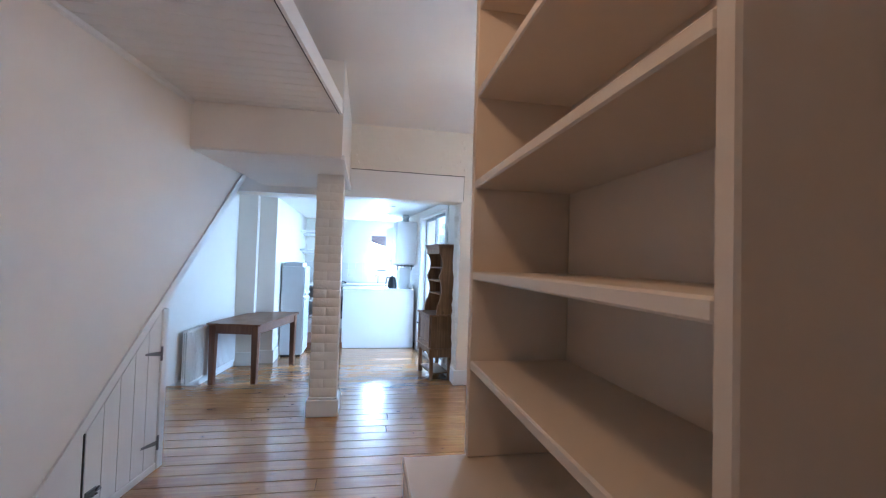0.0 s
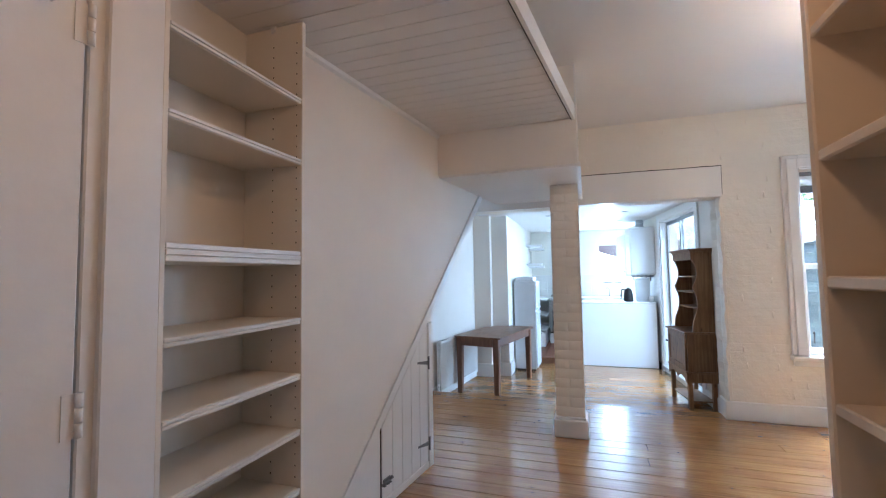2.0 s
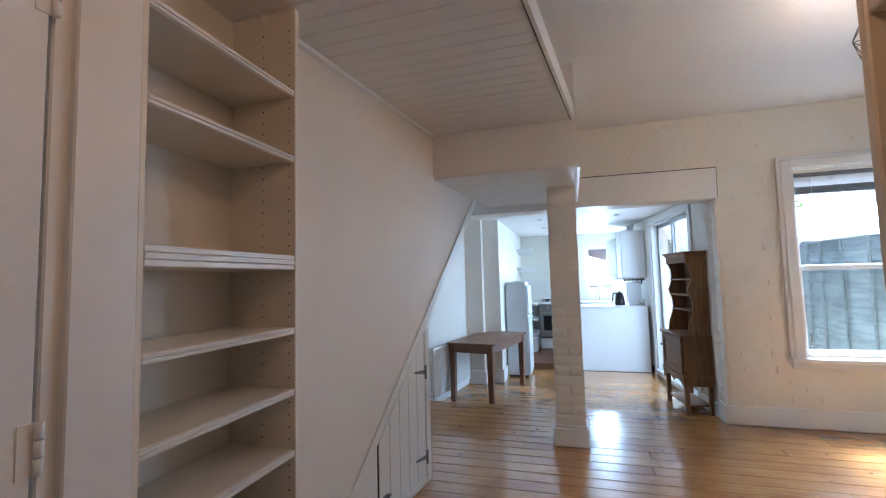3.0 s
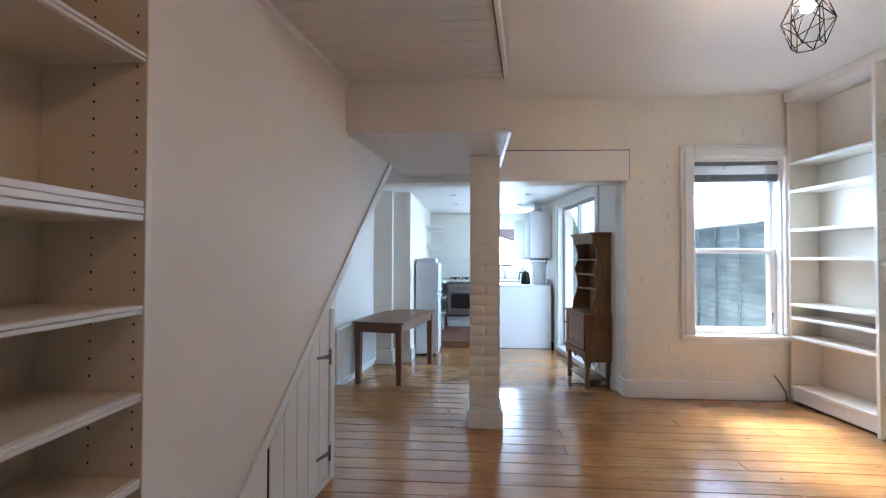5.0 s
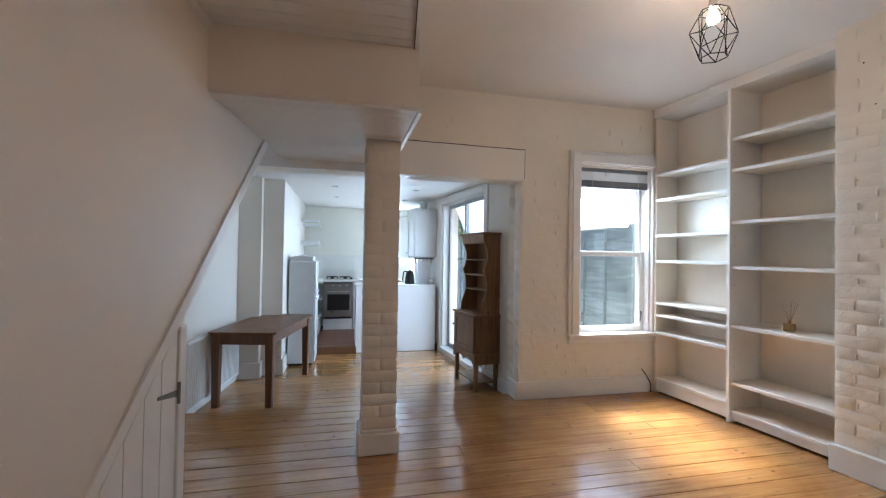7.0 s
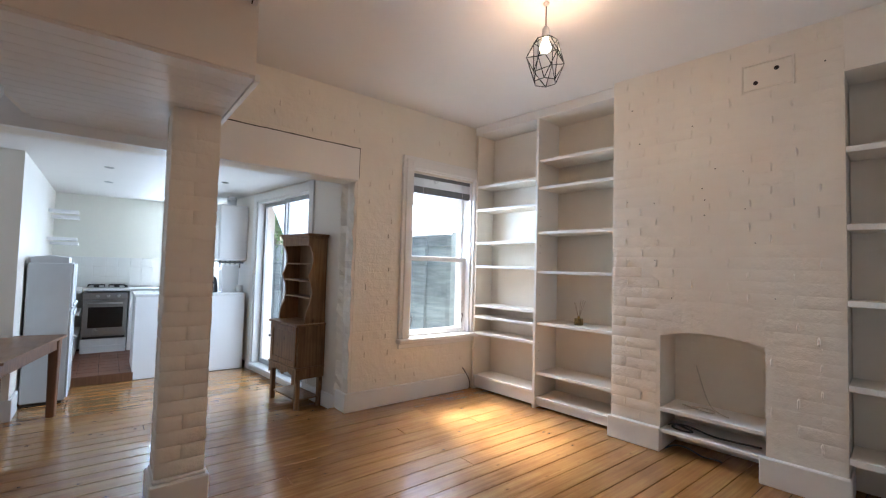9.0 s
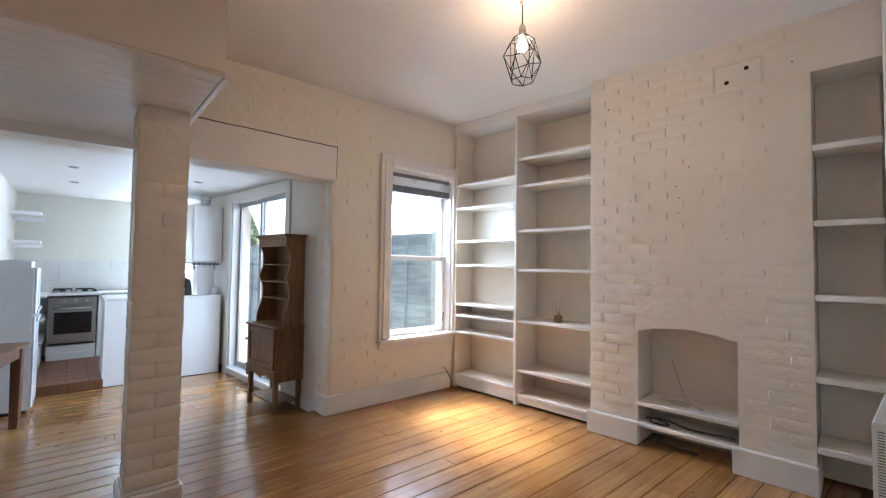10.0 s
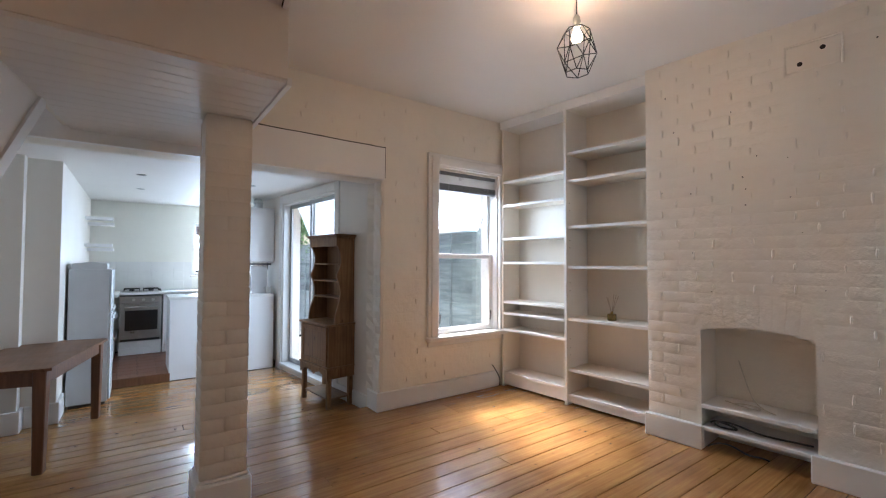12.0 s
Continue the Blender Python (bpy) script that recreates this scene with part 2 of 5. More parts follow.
PAVING = plain("garden_paving", (0.42, 0.40, 0.36), 0.85, 0, 0.3, 8, 0.2)
EXTBRICK = plain("yellow_stock_brick", (0.36, 0.27, 0.19), 0.85, 0, 0.4, 12, 0.2)
ROOFTILE = plain("weathered_clay_roof", (0.32, 0.24, 0.23), 0.7, 0, 0.3, 14, 0.1)
LEAF = leaf_mat("leaf_green", (0.075, 0.17, 0.05))
BARK = plain("bark", (0.11, 0.085, 0.06), 0.9, 0, 0.4, 20, 0.3)
BULB = glow("lit_bulb", (1.0, 0.78, 0.5), 34)
CERAMIC = plain("white_ceramic", (0.80, 0.79, 0.76), 0.2)
REED = plain("reed_stick", (0.32, 0.20, 0.10), 0.7)
AMBER = plain("amber_oil", (0.45, 0.30, 0.10), 0.1, 0, 0.1, 20, 0, 0.7)
CABLE = plain("white_cable", (0.62, 0.58, 0.5), 0.5)


# ---- mesh helpers ----
def box(bm, x0, x1, y0, y1, z0, z1, bev=0.0, m=None):
    """Adds a box to bm, its edges eased by bev, moved by m."""
    if bev <= 0:
        vs = [bm.verts.new((x, y, z)) for x in (x0, x1) for y in (y0, y1) for z in (z0, z1)]
        fs = [(0, 1, 3, 2), (4, 6, 7, 5), (0, 4, 5, 1), (2, 3, 7, 6), (0, 2, 6, 4), (1, 5, 7, 3)]
        for f in fs:
            bm.faces.new([vs[i] for i in f])
    else:
        b = min(bev, (x1 - x0) * 0.45, (y1 - y0) * 0.45, (z1 - z0) * 0.45)
        v = {}
        for i, (x, sx) in enumerate(((x0, 1), (x1, -1))):
            for j, (y, sy) in enumerate(((y0, 1), (y1, -1))):
                for k, (z, sz) in enumerate(((z0, 1), (z1, -1))):
                    v[i, j, k, 0] = bm.verts.new((x, y + sy * b, z + sz * b))
                    v[i, j, k, 1] = bm.verts.new((x + sx * b, y, z + sz * b))
                    v[i, j, k, 2] = bm.verts.new((x + sx * b, y + sy * b, z))
        c = [(0, 0), (1, 0), (1, 1), (0, 1)]
        for s in (0, 1):
            bm.faces.new([v[s, a, d, 0] for a, d in c])
            bm.faces.new([v[a, s, d, 1] for a, d in c])
            bm.faces.new([v[a, d, s, 2] for a, d in c])
        for a in (0, 1):
            for d in (0, 1):
                bm.faces.new([v[0, a, d, 1], v[1, a, d, 1], v[1, a, d, 2], v[0, a, d, 2]])
                bm.faces.new([v[a, 0, d, 0], v[a, 1, d, 0], v[a, 1, d, 2], v[a, 0, d, 2]])
                bm.faces.new([v[a, d, 0, 0], v[a, d, 1, 0], v[a, d, 1, 1], v[a, d, 0, 1]])
                for e in (0, 1):
                    bm.faces.new([v[a, d, e, 0], v[a, d, e, 1], v[a, d, e, 2]])
        vs = list(v.values())
    if m is not None:
        for w in vs:
            w.co = m @ w.co
    return vs


def prism(bm, pts, axis, a, b, m=None):
    """Extrudes the outline pts from a to b along an axis (0 x, 1 y, 2 z); pts give the other two coordinates in order."""
    def at(p, d):
        c = list(p)
        c.insert(axis, d)
        return Vector(c)
    lo, hi = [bm.verts.new(at(p, a)) for p in pts], [bm.verts.new(at(p, b)) for p in pts]
    bm.faces.new(lo), bm.faces.new(hi)
    n = len(pts)
    for i in range(n):
        bm.faces.new([lo[i], lo[(i + 1) % n], hi[(i + 1) % n], hi[i]])
    if m is not None:
        for w in lo + hi:
            w.co = m @ w.co


def tube(bm, p, q, r0, r1=None, seg=10, caps=True):
    p, q = Vector(p), Vector(q)
    r1 = r0 if r1 is None else r1
    d = (q - p).normalized()
    u = d.orthogonal().normalized()
    w = d.cross(u)
    rings = []
    for c, r in ((p, r0), (q, r1)):
        rings.append([bm.verts.new(c + r * (math.cos(a) * u + math.sin(a) * w)) for a in [2 * math.pi * i / seg for i in range(seg)]])
    for i in range(seg):
        f = bm.faces.new([rings[0][i], rings[0][(i + 1) % seg], rings[1][(i + 1) % seg], rings[1][i]])
        f.smooth = True
    if caps:
        bm.faces.new(rings[0]), bm.faces.new(rings[1])


def lathe(bm, profile, at=(0, 0, 0), seg=20):
    """Turns a profile of (radius, height) about the upright through at."""
    rings = []
    for r, h in profile:
        rings.append([bm.verts.new((at[0] + r * math.cos(2 * math.pi * i / seg), at[1] + r * math.sin(2 * math.pi * i / seg), at[2] + h)) for i in range(seg)])
    for a, b in zip(rings, rings[1:]):
        for i in range(seg):
            f = bm.faces.new([a[i], a[(i + 1) % seg], b[(i + 1) % seg], b[i]])
            f.smooth = True
    bm.faces.new(rings[0]), bm.faces.new(rings[-1])


def mesh_of(name, bm, material):
    bmesh.ops.recalc_face_normals(bm, faces=bm.faces)
    me = bpy.data.meshes.new(name)
    bm.to_mesh(me)
    bm.free()
    me.materials.append(material)
    return me


def part(name, bm, material, parent=None, label=""):
    ob = new(name, mesh_of(name, bm, material))
    if parent is not None:
        ob.parent = parent
    return tagged(ob, label)


def boxpart(name, dims, material, parent=None, label="", bev=0.003, m=None):
    bm = bmesh.new()
    box(bm, *dims, bev, m)
    return part(name, bm, material, parent, label)


def boxes(name, dims, material, parent=None, label="", bev=0.003, m=None):
    bm = bmesh.new()
    for d in dims:
        box(bm, *d, bev, m)
    return part(name, bm, material, parent, label)


def thing(name, m, label, category, group=""):
    ob = new(name)
    ob.empty_display_size = 0.1
    ob.matrix_world = m
    return tagged(ob, label, category, group)


def wire(name, points, r, material, parent=None, label=""):
    cu = bpy.data.curves.new(name, "CURVE")
    cu.dimensions, cu.bevel_depth, cu.bevel_resolution, cu.resolution_u = "3D", r, 2, 6
    sp = cu.splines.new("NURBS")
    sp.points.add(len(points) - 1)
    for q, p in zip(sp.points, points):
        q.co = (*p, 1)
    sp.use_endpoint_u, sp.order_u = True, min(4, len(points))
    tmp = bpy.data.objects.new(name, cu)
    me = bpy.data.meshes.new_from_object(tmp)
    bpy.data.objects.remove(tmp)
    me.materials.append(material)
    ob = new(name, me)
    if parent is not None:
        ob.parent = parent
    return tagged(ob, label)


def structure(ob, label, category):
    return tagged(ob, label, category, kind="structure")


# ---- the plan ----
CEIL_Z, LOW_Z, KIT_Z, DIN_CEIL = 2.84, -0.17, -0.07, 2.24
EDGE_Y = 7.76              # where the living room floor drops to the dining floor
BACK_Y = 7.58              # room face of the wall with the window
LEFT = lambda y: -2.45 + 0.12 * (y - 6.0)       # stair wall
SHELVES = pose(1.275, 7.53, 0, 0, 0, 4.8)       # local y runs back along the wall, x into it
BREAST = pose(1.30, 5.96, 0, 0, 0, 5.1)
SIDE = pose(-0.05, 8.40, 0, 0, 0, 6.5)          # garden side wall of dining room and kitchen
PARTY = pose(-3.13, 8.20, 0, 0, 0, -7.0)        # far side wall of the dining room

# walls
bm = bmesh.new()
for d in [(-0.14, 0.45, 7.58, 7.80, 0.0, 2.84), (0.45, 1.25, 7.58, 7.80, 0.0, 0.58), (0.45, 1.25, 7.58, 7.80, 2.22, 2.84),
          (1.25, 2.2, 7.58, 7.80, 0.0, 2.84), (-3.3, -0.1401, 7.58, 7.80, 2.04, 2.84)]:
    box(bm, *d)
wall_back = structure(part("wall_back", bm, BRICKWALL), "rough painted brick wall in warm white with a window", "wall")

bm = bmesh.new()
box(bm, 0.36, 0.56, -4.0, 0.30, 0, 2.84, 0, SHELVES)
structure(part("wall_right", bm, WALL), "white plastered alcove wall behind the shelves", "wall")

bm = bmesh.new()
box(bm, -0.57, 2.2, 4.00, 4.15, 0, 2.84)
box(bm, -0.56, -0.40, 1.6, 4.00, 0, 2.84)
box(bm, -2.75, -0.40, 1.45, 1.60, 0, 2.84)
structure(part("wall_front", bm, WALL), "plain white front wall of the living room", "wall")

bm = bmesh.new()
box(bm, -2.80, -2.52, 2.62, 2.86, 0, 2.84)
box(bm, -2.80, -2.52, 1.6, 1.75, 0, 2.84)
box(bm, -2.80, -2.52, 1.75, 2.62, 2.06, 2.84)
box(bm, -2.80, -2.50, 2.86, 3.664, 2.06, 2.84)
# unseen block added behind the closed door so no light leaks round it
box(bm, -2.80, -2.56, 2.861, 3.664, 0, 2.059)
structure(part("wall_hall", bm, WALL), "white hall wall with a doorway", "wall")

# the stair wall rises above the raking line of the stairs
RAKE = lambda y: 0.29 + 0.91 * (y - 5.0)
SKEW = pose(-2.45, 6.0, 0, 0, 0, -math.degrees(math.atan(0.12)))
bm = bmesh.new()
prism(bm, [(-1.52, 0.0), (-1.32, 0.0), (1.30, RAKE(7.30)), (1.58, RAKE(7.30)), (1.58, 2.84), (-1.52, 2.84)], 0, -0.05, 0.0, SKEW)
structure(part("wall_stairs", bm, WALL), "smooth white side wall of the boxed-in staircase", "wall")
bm = bmesh.new()
prism(bm, [(-1.32, 0.0), (1.30, RAKE(7.30)), (1.30, RAKE(7.30) + 0.05), (-1.32, 0.05)], 0, -0.85, -0.05, SKEW)
structure(part("stair_soffit", bm, WALL), "white sloping underside of the staircase", "soffit")
bm = bmesh.new()
prism(bm, [(-1.26, RAKE(4.74) - 0.05), (1.05, RAKE(7.05) - 0.075), (1.05, RAKE(7.05) + 0.012), (-1.30, RAKE(4.70) + 0.012)], 0, -0.03, 0.012, SKEW)
structure(part("trim_rake", bm, TRIM), "narrow white batten along the raking stair line", "trim")

bm = bmesh.new()
box(bm, -0.12, 0.0, -0.62, 1.25, LOW_Z, 2.3, 0, PARTY)
box(bm, -0.12, 0.0, -2.4, -0.62, 0.0, 2.3, 0, PARTY)
structure(part("wall_party", bm, WALL), "plain white side wall of the dining room", "wall")
bm = bmesh.new()
prism(bm, [(-3.1, 9.32), (-2.74, 9.32), (-2.74, 9.45), (-2.50, 9.45), (-2.50, 12.6), (-3.1, 12.6)], 2, LOW_Z, 2.3)
structure(part("wall_pier", bm, WALL), "stepped white pier beside the fridge", "wall")

# garden side wall with the patio door opening
PD0, PD1, PD_TOP = 0.42, 1.92, 2.12
bm = bmesh.new()
box(bm, 0.0, 0.25, -0.62, PD0, LOW_Z, 2.3, 0, SIDE)
box(bm, 0.0, 0.25, PD0, PD1, PD_TOP, 2.3, 0, SIDE)
box(bm, 0.0, 0.25, PD0, PD1, LOW_Z - 0.05, LOW_Z + 0.06, 0, SIDE)
box(bm, 0.0, 0.25, PD1, 4.3, LOW_Z, 2.3, 0, SIDE)
structure(part("wall_garden", bm, WALL), "white side wall with a glazed patio door", "wall")

KW = (-1.15, -0.64, 1.08, 1.96)
bm = bmesh.new()
for d in [(-3.2, KW[0], 12.5, 12.7, LOW_Z, 2.3), (KW[1], 0.1, 12.5, 12.7, LOW_Z, 2.3), (KW[0], KW[1], 12.5, 12.7, LOW_Z, KW[2]), (KW[0], KW[1], 12.5, 12.7, KW[3], 2.3)]:
    box(bm, *d)
structure(part("wall_kitchen", bm, KITWALL), "pale cream kitchen end wall with a small window", "wall")

# ceilings
structure(boxpart("ceiling", (-2.9, 2.3, 1.45, 7.70, 2.84, 2.95), CEIL, bev=0), "plain white living room ceiling", "ceiling")
structure(boxpart("ceiling_dining", (-3.4, 0.5, 7.80, 12.7, DIN_CEIL, 2.36), CEIL, bev=0), "white dining room and kitchen ceiling", "ceiling")

# boarded underside of the landing; the edge runs askew
bm = bmesh.new()
edge_x = lambda y: -1.43 + 0.131 * (y - 6.1)
y = 2.2
while y < 6.09:
    y2 = min(y + 0.098, 6.10)
    x0, x0b = LEFT(y) - 0.25, LEFT(y2) - 0.25
    for ya, yb, za in ((y, y2 - 0.005, 2.445), (y2 - 0.005, y2, 2.4475)):
        prism(bm, [(x0, ya), (edge_x(ya), ya), (edge_x(yb), yb), (x0b, yb)], 2, za, 2.51)
    y = y2
structure(part("ceiling_boarded", bm, PLANKCEIL), "white painted tongue-and-groove boarding under the landing", "ceiling")
bm = bmesh.new()
prism(bm, [(edge_x(2.2) + 0.002, 2.2), (edge_x(6.10) + 0.002, 6.10), (edge_x(6.10) + 0.022, 6.10), (edge_x(2.2) + 0.022, 2.2)], 2, 2.437, 2.545)
structure(part("trim_landing", bm, TRIM), "white fascia board along the landing edge", "trim")
bm = bmesh.new()
prism(bm, [(edge_x(4.4) - 0.002, 4.4), (edge_x(6.09) - 0.003, 6.09), (edge_x(6.09) + 0.0015, 6.09), (edge_x(4.4) + 0.001, 4.4)], 2, 2.4345, 2.446)
structure(part("landing_gap", bm, DARKGAP), "thin dark gap beside the landing fascia", "crack")
bm = bmesh.new()
prism(bm, [(0.0, 2.443), (0.022, 2.443), (0.018, 2.425), (0.0, 2.415)], 1, -1.55, 0.10, SKEW)
structure(part("trim_crown", bm, TRIM), "small white cover strip at the top of the wall", "trim")

# boxed bulkhead above the pillar
bm = bmesh.new()
prism(bm, [(-2.46, 6.10), (-1.40, 6.10), (-1.40, 7.59), (-2.30, 7.59)], 2, 2.125, 2.84)
bulkhead = structure(part("wall_bulkhead", bm, WALL), "white boxed bulkhead carried by the brick pillar, boarded below", "bulkhead")
y = 6.105
while y < 7.56:
    y2 = min(y + 0.098, 7.57)
    boxpart("board", (LEFT(y) + 0.004, -1.405, y, y2 - 0.003, 2.108, 2.124), PLANKCEIL, bulkhead, bev=0)
    y = y2
bm = bmesh.new()
prism(bm, [(6.105, 2.10), (7.55, 2.10), (7.55, 2.135), (6.105, 2.135)], 0, -1.402, -1.380)
prism(bm, [(6.102, 2.45), (6.094, 2.45), (6.094, 2.84), (6.102, 2.84)], 0, -1.408, -1.398)
structure(part("trim_bulkhead", bm, TRIM), "narrow white bead round the bulkhead", "trim")

# lintel beam over the wide opening
bm = bmesh.new()
prism(bm, [(-3.2, 2.035), (-0.15, 2.045), (-0.14, 2.33), (-1.2, 2.345), (-3.2, 2.345)], 1, 7.545, 7.60)
lintel = structure(part("lintel", bm, TRIM), "white boarded lintel beam over the wide opening", "beam")
bm = bmesh.new()
rnd = random.Random(21)
xs = [-1.385 + 1.245 * i / 14 for i in range(15)]
zs = [2.341 - 0.010 * i / 14 + rnd.uniform(-0.002, 0.002) for i in range(15)]
for i in range(14):
    prism(bm, [(xs[i], zs[i] - 0.003), (xs[i + 1], zs[i + 1] - 0.003), (xs[i + 1], zs[i + 1] + 0.004), (xs[i], zs[i] + 0.004 + (0.003 if i % 5 == 2 else 0))], 1, 7.5425, 7.5445)
prism(bm, [(-0.147, 2.06), (-0.1435, 2.06), (-0.141, 2.33), (-0.145, 2.33)], 1, 7.5425, 7.5445)
structure(part("lintel_gap", bm, DARKGAP), "dark crack above the lintel beam", "crack")

# jamb of the opening, bare lumpy plaster edge
bm = bmesh.new()
n = 34
rnd = random.Random(5)
cols = []
for i in range(n + 1):
    z = LOW_Z + (2.04 - LOW_Z) * i / n
    j = [rnd.uniform(-0.009, 0.009) for _ in range(4)]
    cols.append([bm.verts.new(p) for p in ((-0.165 + j[0], 7.585, z), (-0.172 + j[1], 7.66 + j[1], z), (-0.155 + j[2], 7.74 + j[2], z), (-0.185 + j[3], 7.815, z), (-0.12, 7.815, z), (-0.12, 7.585, z))])
for a, b in zip(cols, cols[1:]):
    for k in range(6):
        bm.faces.new([a[k], a[(k + 1) % 6], b[(k + 1) % 6], b[k]])
structure(part("jamb", bm, BRICKPAINT), "uneven painted plaster edge of the opening", "jamb")

# skirtings
structure(boxpart("baseboard", (-0.205, 1.24, 7.555, 7.582, 0, 0.165), TRIM, bev=0.006), "tall white painted skirting board", "skirting")
structure(boxpart("baseboard", (-0.205, -0.178, 7.565, 7.76, 0, 0.165), TRIM, bev=0.006), "white skirting return at the opening", "skirting")
bm = bmesh.new()
box(bm, -0.022, -0.002, -0.58, PD0 - 0.06, LOW_Z, LOW_Z + 0.15, 0.005, SIDE)
structure(part("baseboard", bm, TRIM), "white skirting board behind the dresser", "skirting")
bm = bmesh.new()
box(bm, 0.0, 0.02, -0.40, 1.12, LOW_Z, LOW_Z + 0.16, 0.005, PARTY)
structure(part("baseboard", bm, TRIM), "white skirting board below the radiator", "skirting")
bm = bmesh.new()
for d in [(-2.95, -2.715, 9.295, 9.318), (-2.738, -2.715, 9.318, 9.45), (-2.712, -2.475, 9.425, 9.448), (-2.498, -2.475, 9.448, 9.78)]:
    box(bm, *d, LOW_Z, LOW_Z + 0.19, 0.004)
structure(part("baseboard", bm, TRIM), "white plinth round the stepped pier", "skirting")

# ---- windows and doors ----
# sash window in the back wall
win = structure(thing("window_1", pose(0, 0, 0), "white wooden sash window with a raised blind", "window"), "white wooden sash window with a raised blind", "window")
boxes("window_casing", [(0.325, 0.45, 7.545, 7.582, 0.60, 2.37), (1.25, 1.36, 7.545, 7.582, 0.60, 2.37), (0.45, 1.25, 7.545, 7.582, 2.24, 2.37)], TRIM, win, bev=0.005)
boxes("window_casing", [(0.355, 0.435, 7.530, 7.546, 0.60, 2.34), (0.435, 1.27, 7.530, 7.546, 2.255, 2.34)], TRIM, win, bev=0.005)
boxpart("window_sill", (0.315, 1.33, 7.505, 7.70, 0.555, 0.598), TRIM, win, bev=0.008)
boxpart("window_apron", (0.335, 1.30, 7.56, 7.582, 0.505, 0.555), TRIM, win, bev=0.004)
boxes("window_lining", [(0.45, 0.468, 7.582, 7.79, 0.598, 2.24), (1.232, 1.25, 7.582, 7.79, 0.598, 2.24), (0.468, 1.232, 7.582, 7.79, 2.222, 2.24)], UPVC, win, bev=0.003)
boxes("upper_sash", [(0.468, 0.500, 7.70, 7.745, 1.36, 2.222), (1.195, 1.232, 7.70, 7.745, 1.36, 2.222), (0.500, 1.195, 7.70, 7.745, 1.360, 1.402), (0.500, 1.195, 7.70, 7.745, 2.17, 2.222)], UPVC, win, bev=0.004)
boxes("lower_sash", [(0.468, 0.500, 7.645, 7.695, 0.598, 1.40), (1.180, 1.232, 7.645, 7.695, 0.598, 1.40), (0.500, 1.180, 7.645, 7.695, 1.352, 1.40), (0.500, 1.180, 7.645, 7.695, 0.598, 0.655)], UPVC, win, bev=0.004)
for nm, d in (("pane", (0.498, 1.197, 7.720, 7.724, 1.40, 2.172)), ("pane", (0.498, 1.182, 7.668, 7.672, 0.653, 1.354))):
    p = boxpart(nm, d, GLASS, win, bev=0)
    p.visible_shadow = False
for hx in (0.52, 1.185):
    bm = bmesh.new()
    tube(bm, (hx, 7.638, 0.70), (hx, 7.625, 0.78), 0.006)
    tube(bm, (hx, 7.625, 0.78), (hx - 0.004, 7.630, 0.80), 0.008)
    part("sash_lift", bm, IRON, win, "small dark metal sash lift")

blind = thing("window_blind", pose(0, 0, 0), "grey slatted blind drawn up to the window head", "blind")
boxpart("headrail", (0.472, 1.228, 7.60, 7.635, 2.185, 2.222), BLIND, blind, bev=0.003)
for i in range(9):
    z = 2.105 + i * 0.0095
    boxpart("slat", (0.474, 1.226, 7.600, 7.636, z, z + 0.0022), UPVC, blind, "pale raised slat", 0)
for i in range(8):
    z = 2.050 + i * 0.0062
    boxpart("slat", (0.474, 1.226, 7.600, 7.636, z, z + 0.0045), BLIND, blind, "", 0)
boxpart("bottom_rail", (0.474, 1.226, 7.600, 7.636, 2.030, 2.047), BLIND, blind, bev=0.003)
for cx in (0.60, 1.12):
    bm = bmesh.new()
    tube(bm, (cx, 7.598, 2.04), (cx, 7.598, 2.19), 0.0015, None, 6)
    part("cord", bm, UPVC, blind)

# patio door in the garden wall
pd = structure(thing("door_1", SIDE, "white framed sliding glass patio door, closed", "patio door"), "white framed sliding glass patio door, closed", "patio door")
boxes("door_casing", [(-0.02, 0.0, PD0 - 0.10, PD0, LOW_Z, PD_TOP + 0.10), (-0.02, 0.0, PD1, PD1 + 0.10, LOW_Z, PD_TOP + 0.10), (-0.02, 0.0, PD0, PD1, PD_TOP, PD_TOP + 0.10)], TRIM, pd, bev=0.005)
boxes("door_lining", [(0.0, 0.12, PD0, PD0 + 0.02, LOW_Z + 0.06, PD_TOP), (0.0, 0.12, PD1 - 0.02, PD1, LOW_Z + 0.06, PD_TOP), (0.0, 0.12, PD0, PD1, PD_TOP - 0.02, PD_TOP)], TRIM, pd, bev=0.002)
boxpart("door_sill", (-0.04, 0.14, PD0, PD1, LOW_Z + 0.061, LOW_Z + 0.10), UPVC, pd, bev=0.006)
mid = (PD0 + PD1) / 2
for a, b, xx in ((PD0 + 0.02, mid + 0.03, 0.055), (mid - 0.03, PD1 - 0.02, 0.090)):
    z0, z1 = LOW_Z + 0.10, PD_TOP - 0.02
    leaf = boxes("sliding_leaf", [(xx, xx + 0.03, a, a + 0.045, z0, z1), (xx, xx + 0.03, b - 0.045, b, z0, z1), (xx, xx + 0.03, a + 0.045, b - 0.045, z0, z0 + 0.06), (xx, xx + 0.03, a + 0.045, b - 0.045, z1 - 0.05, z1)], ALU, pd, "grey aluminium sliding leaf", 0.003)
    p = boxpart("pane", (xx + 0.013, xx + 0.017, a + 0.04, b - 0.04, z0 + 0.055, z1 - 0.045), GLASS, leaf, bev=0)
    p.visible_shadow = False

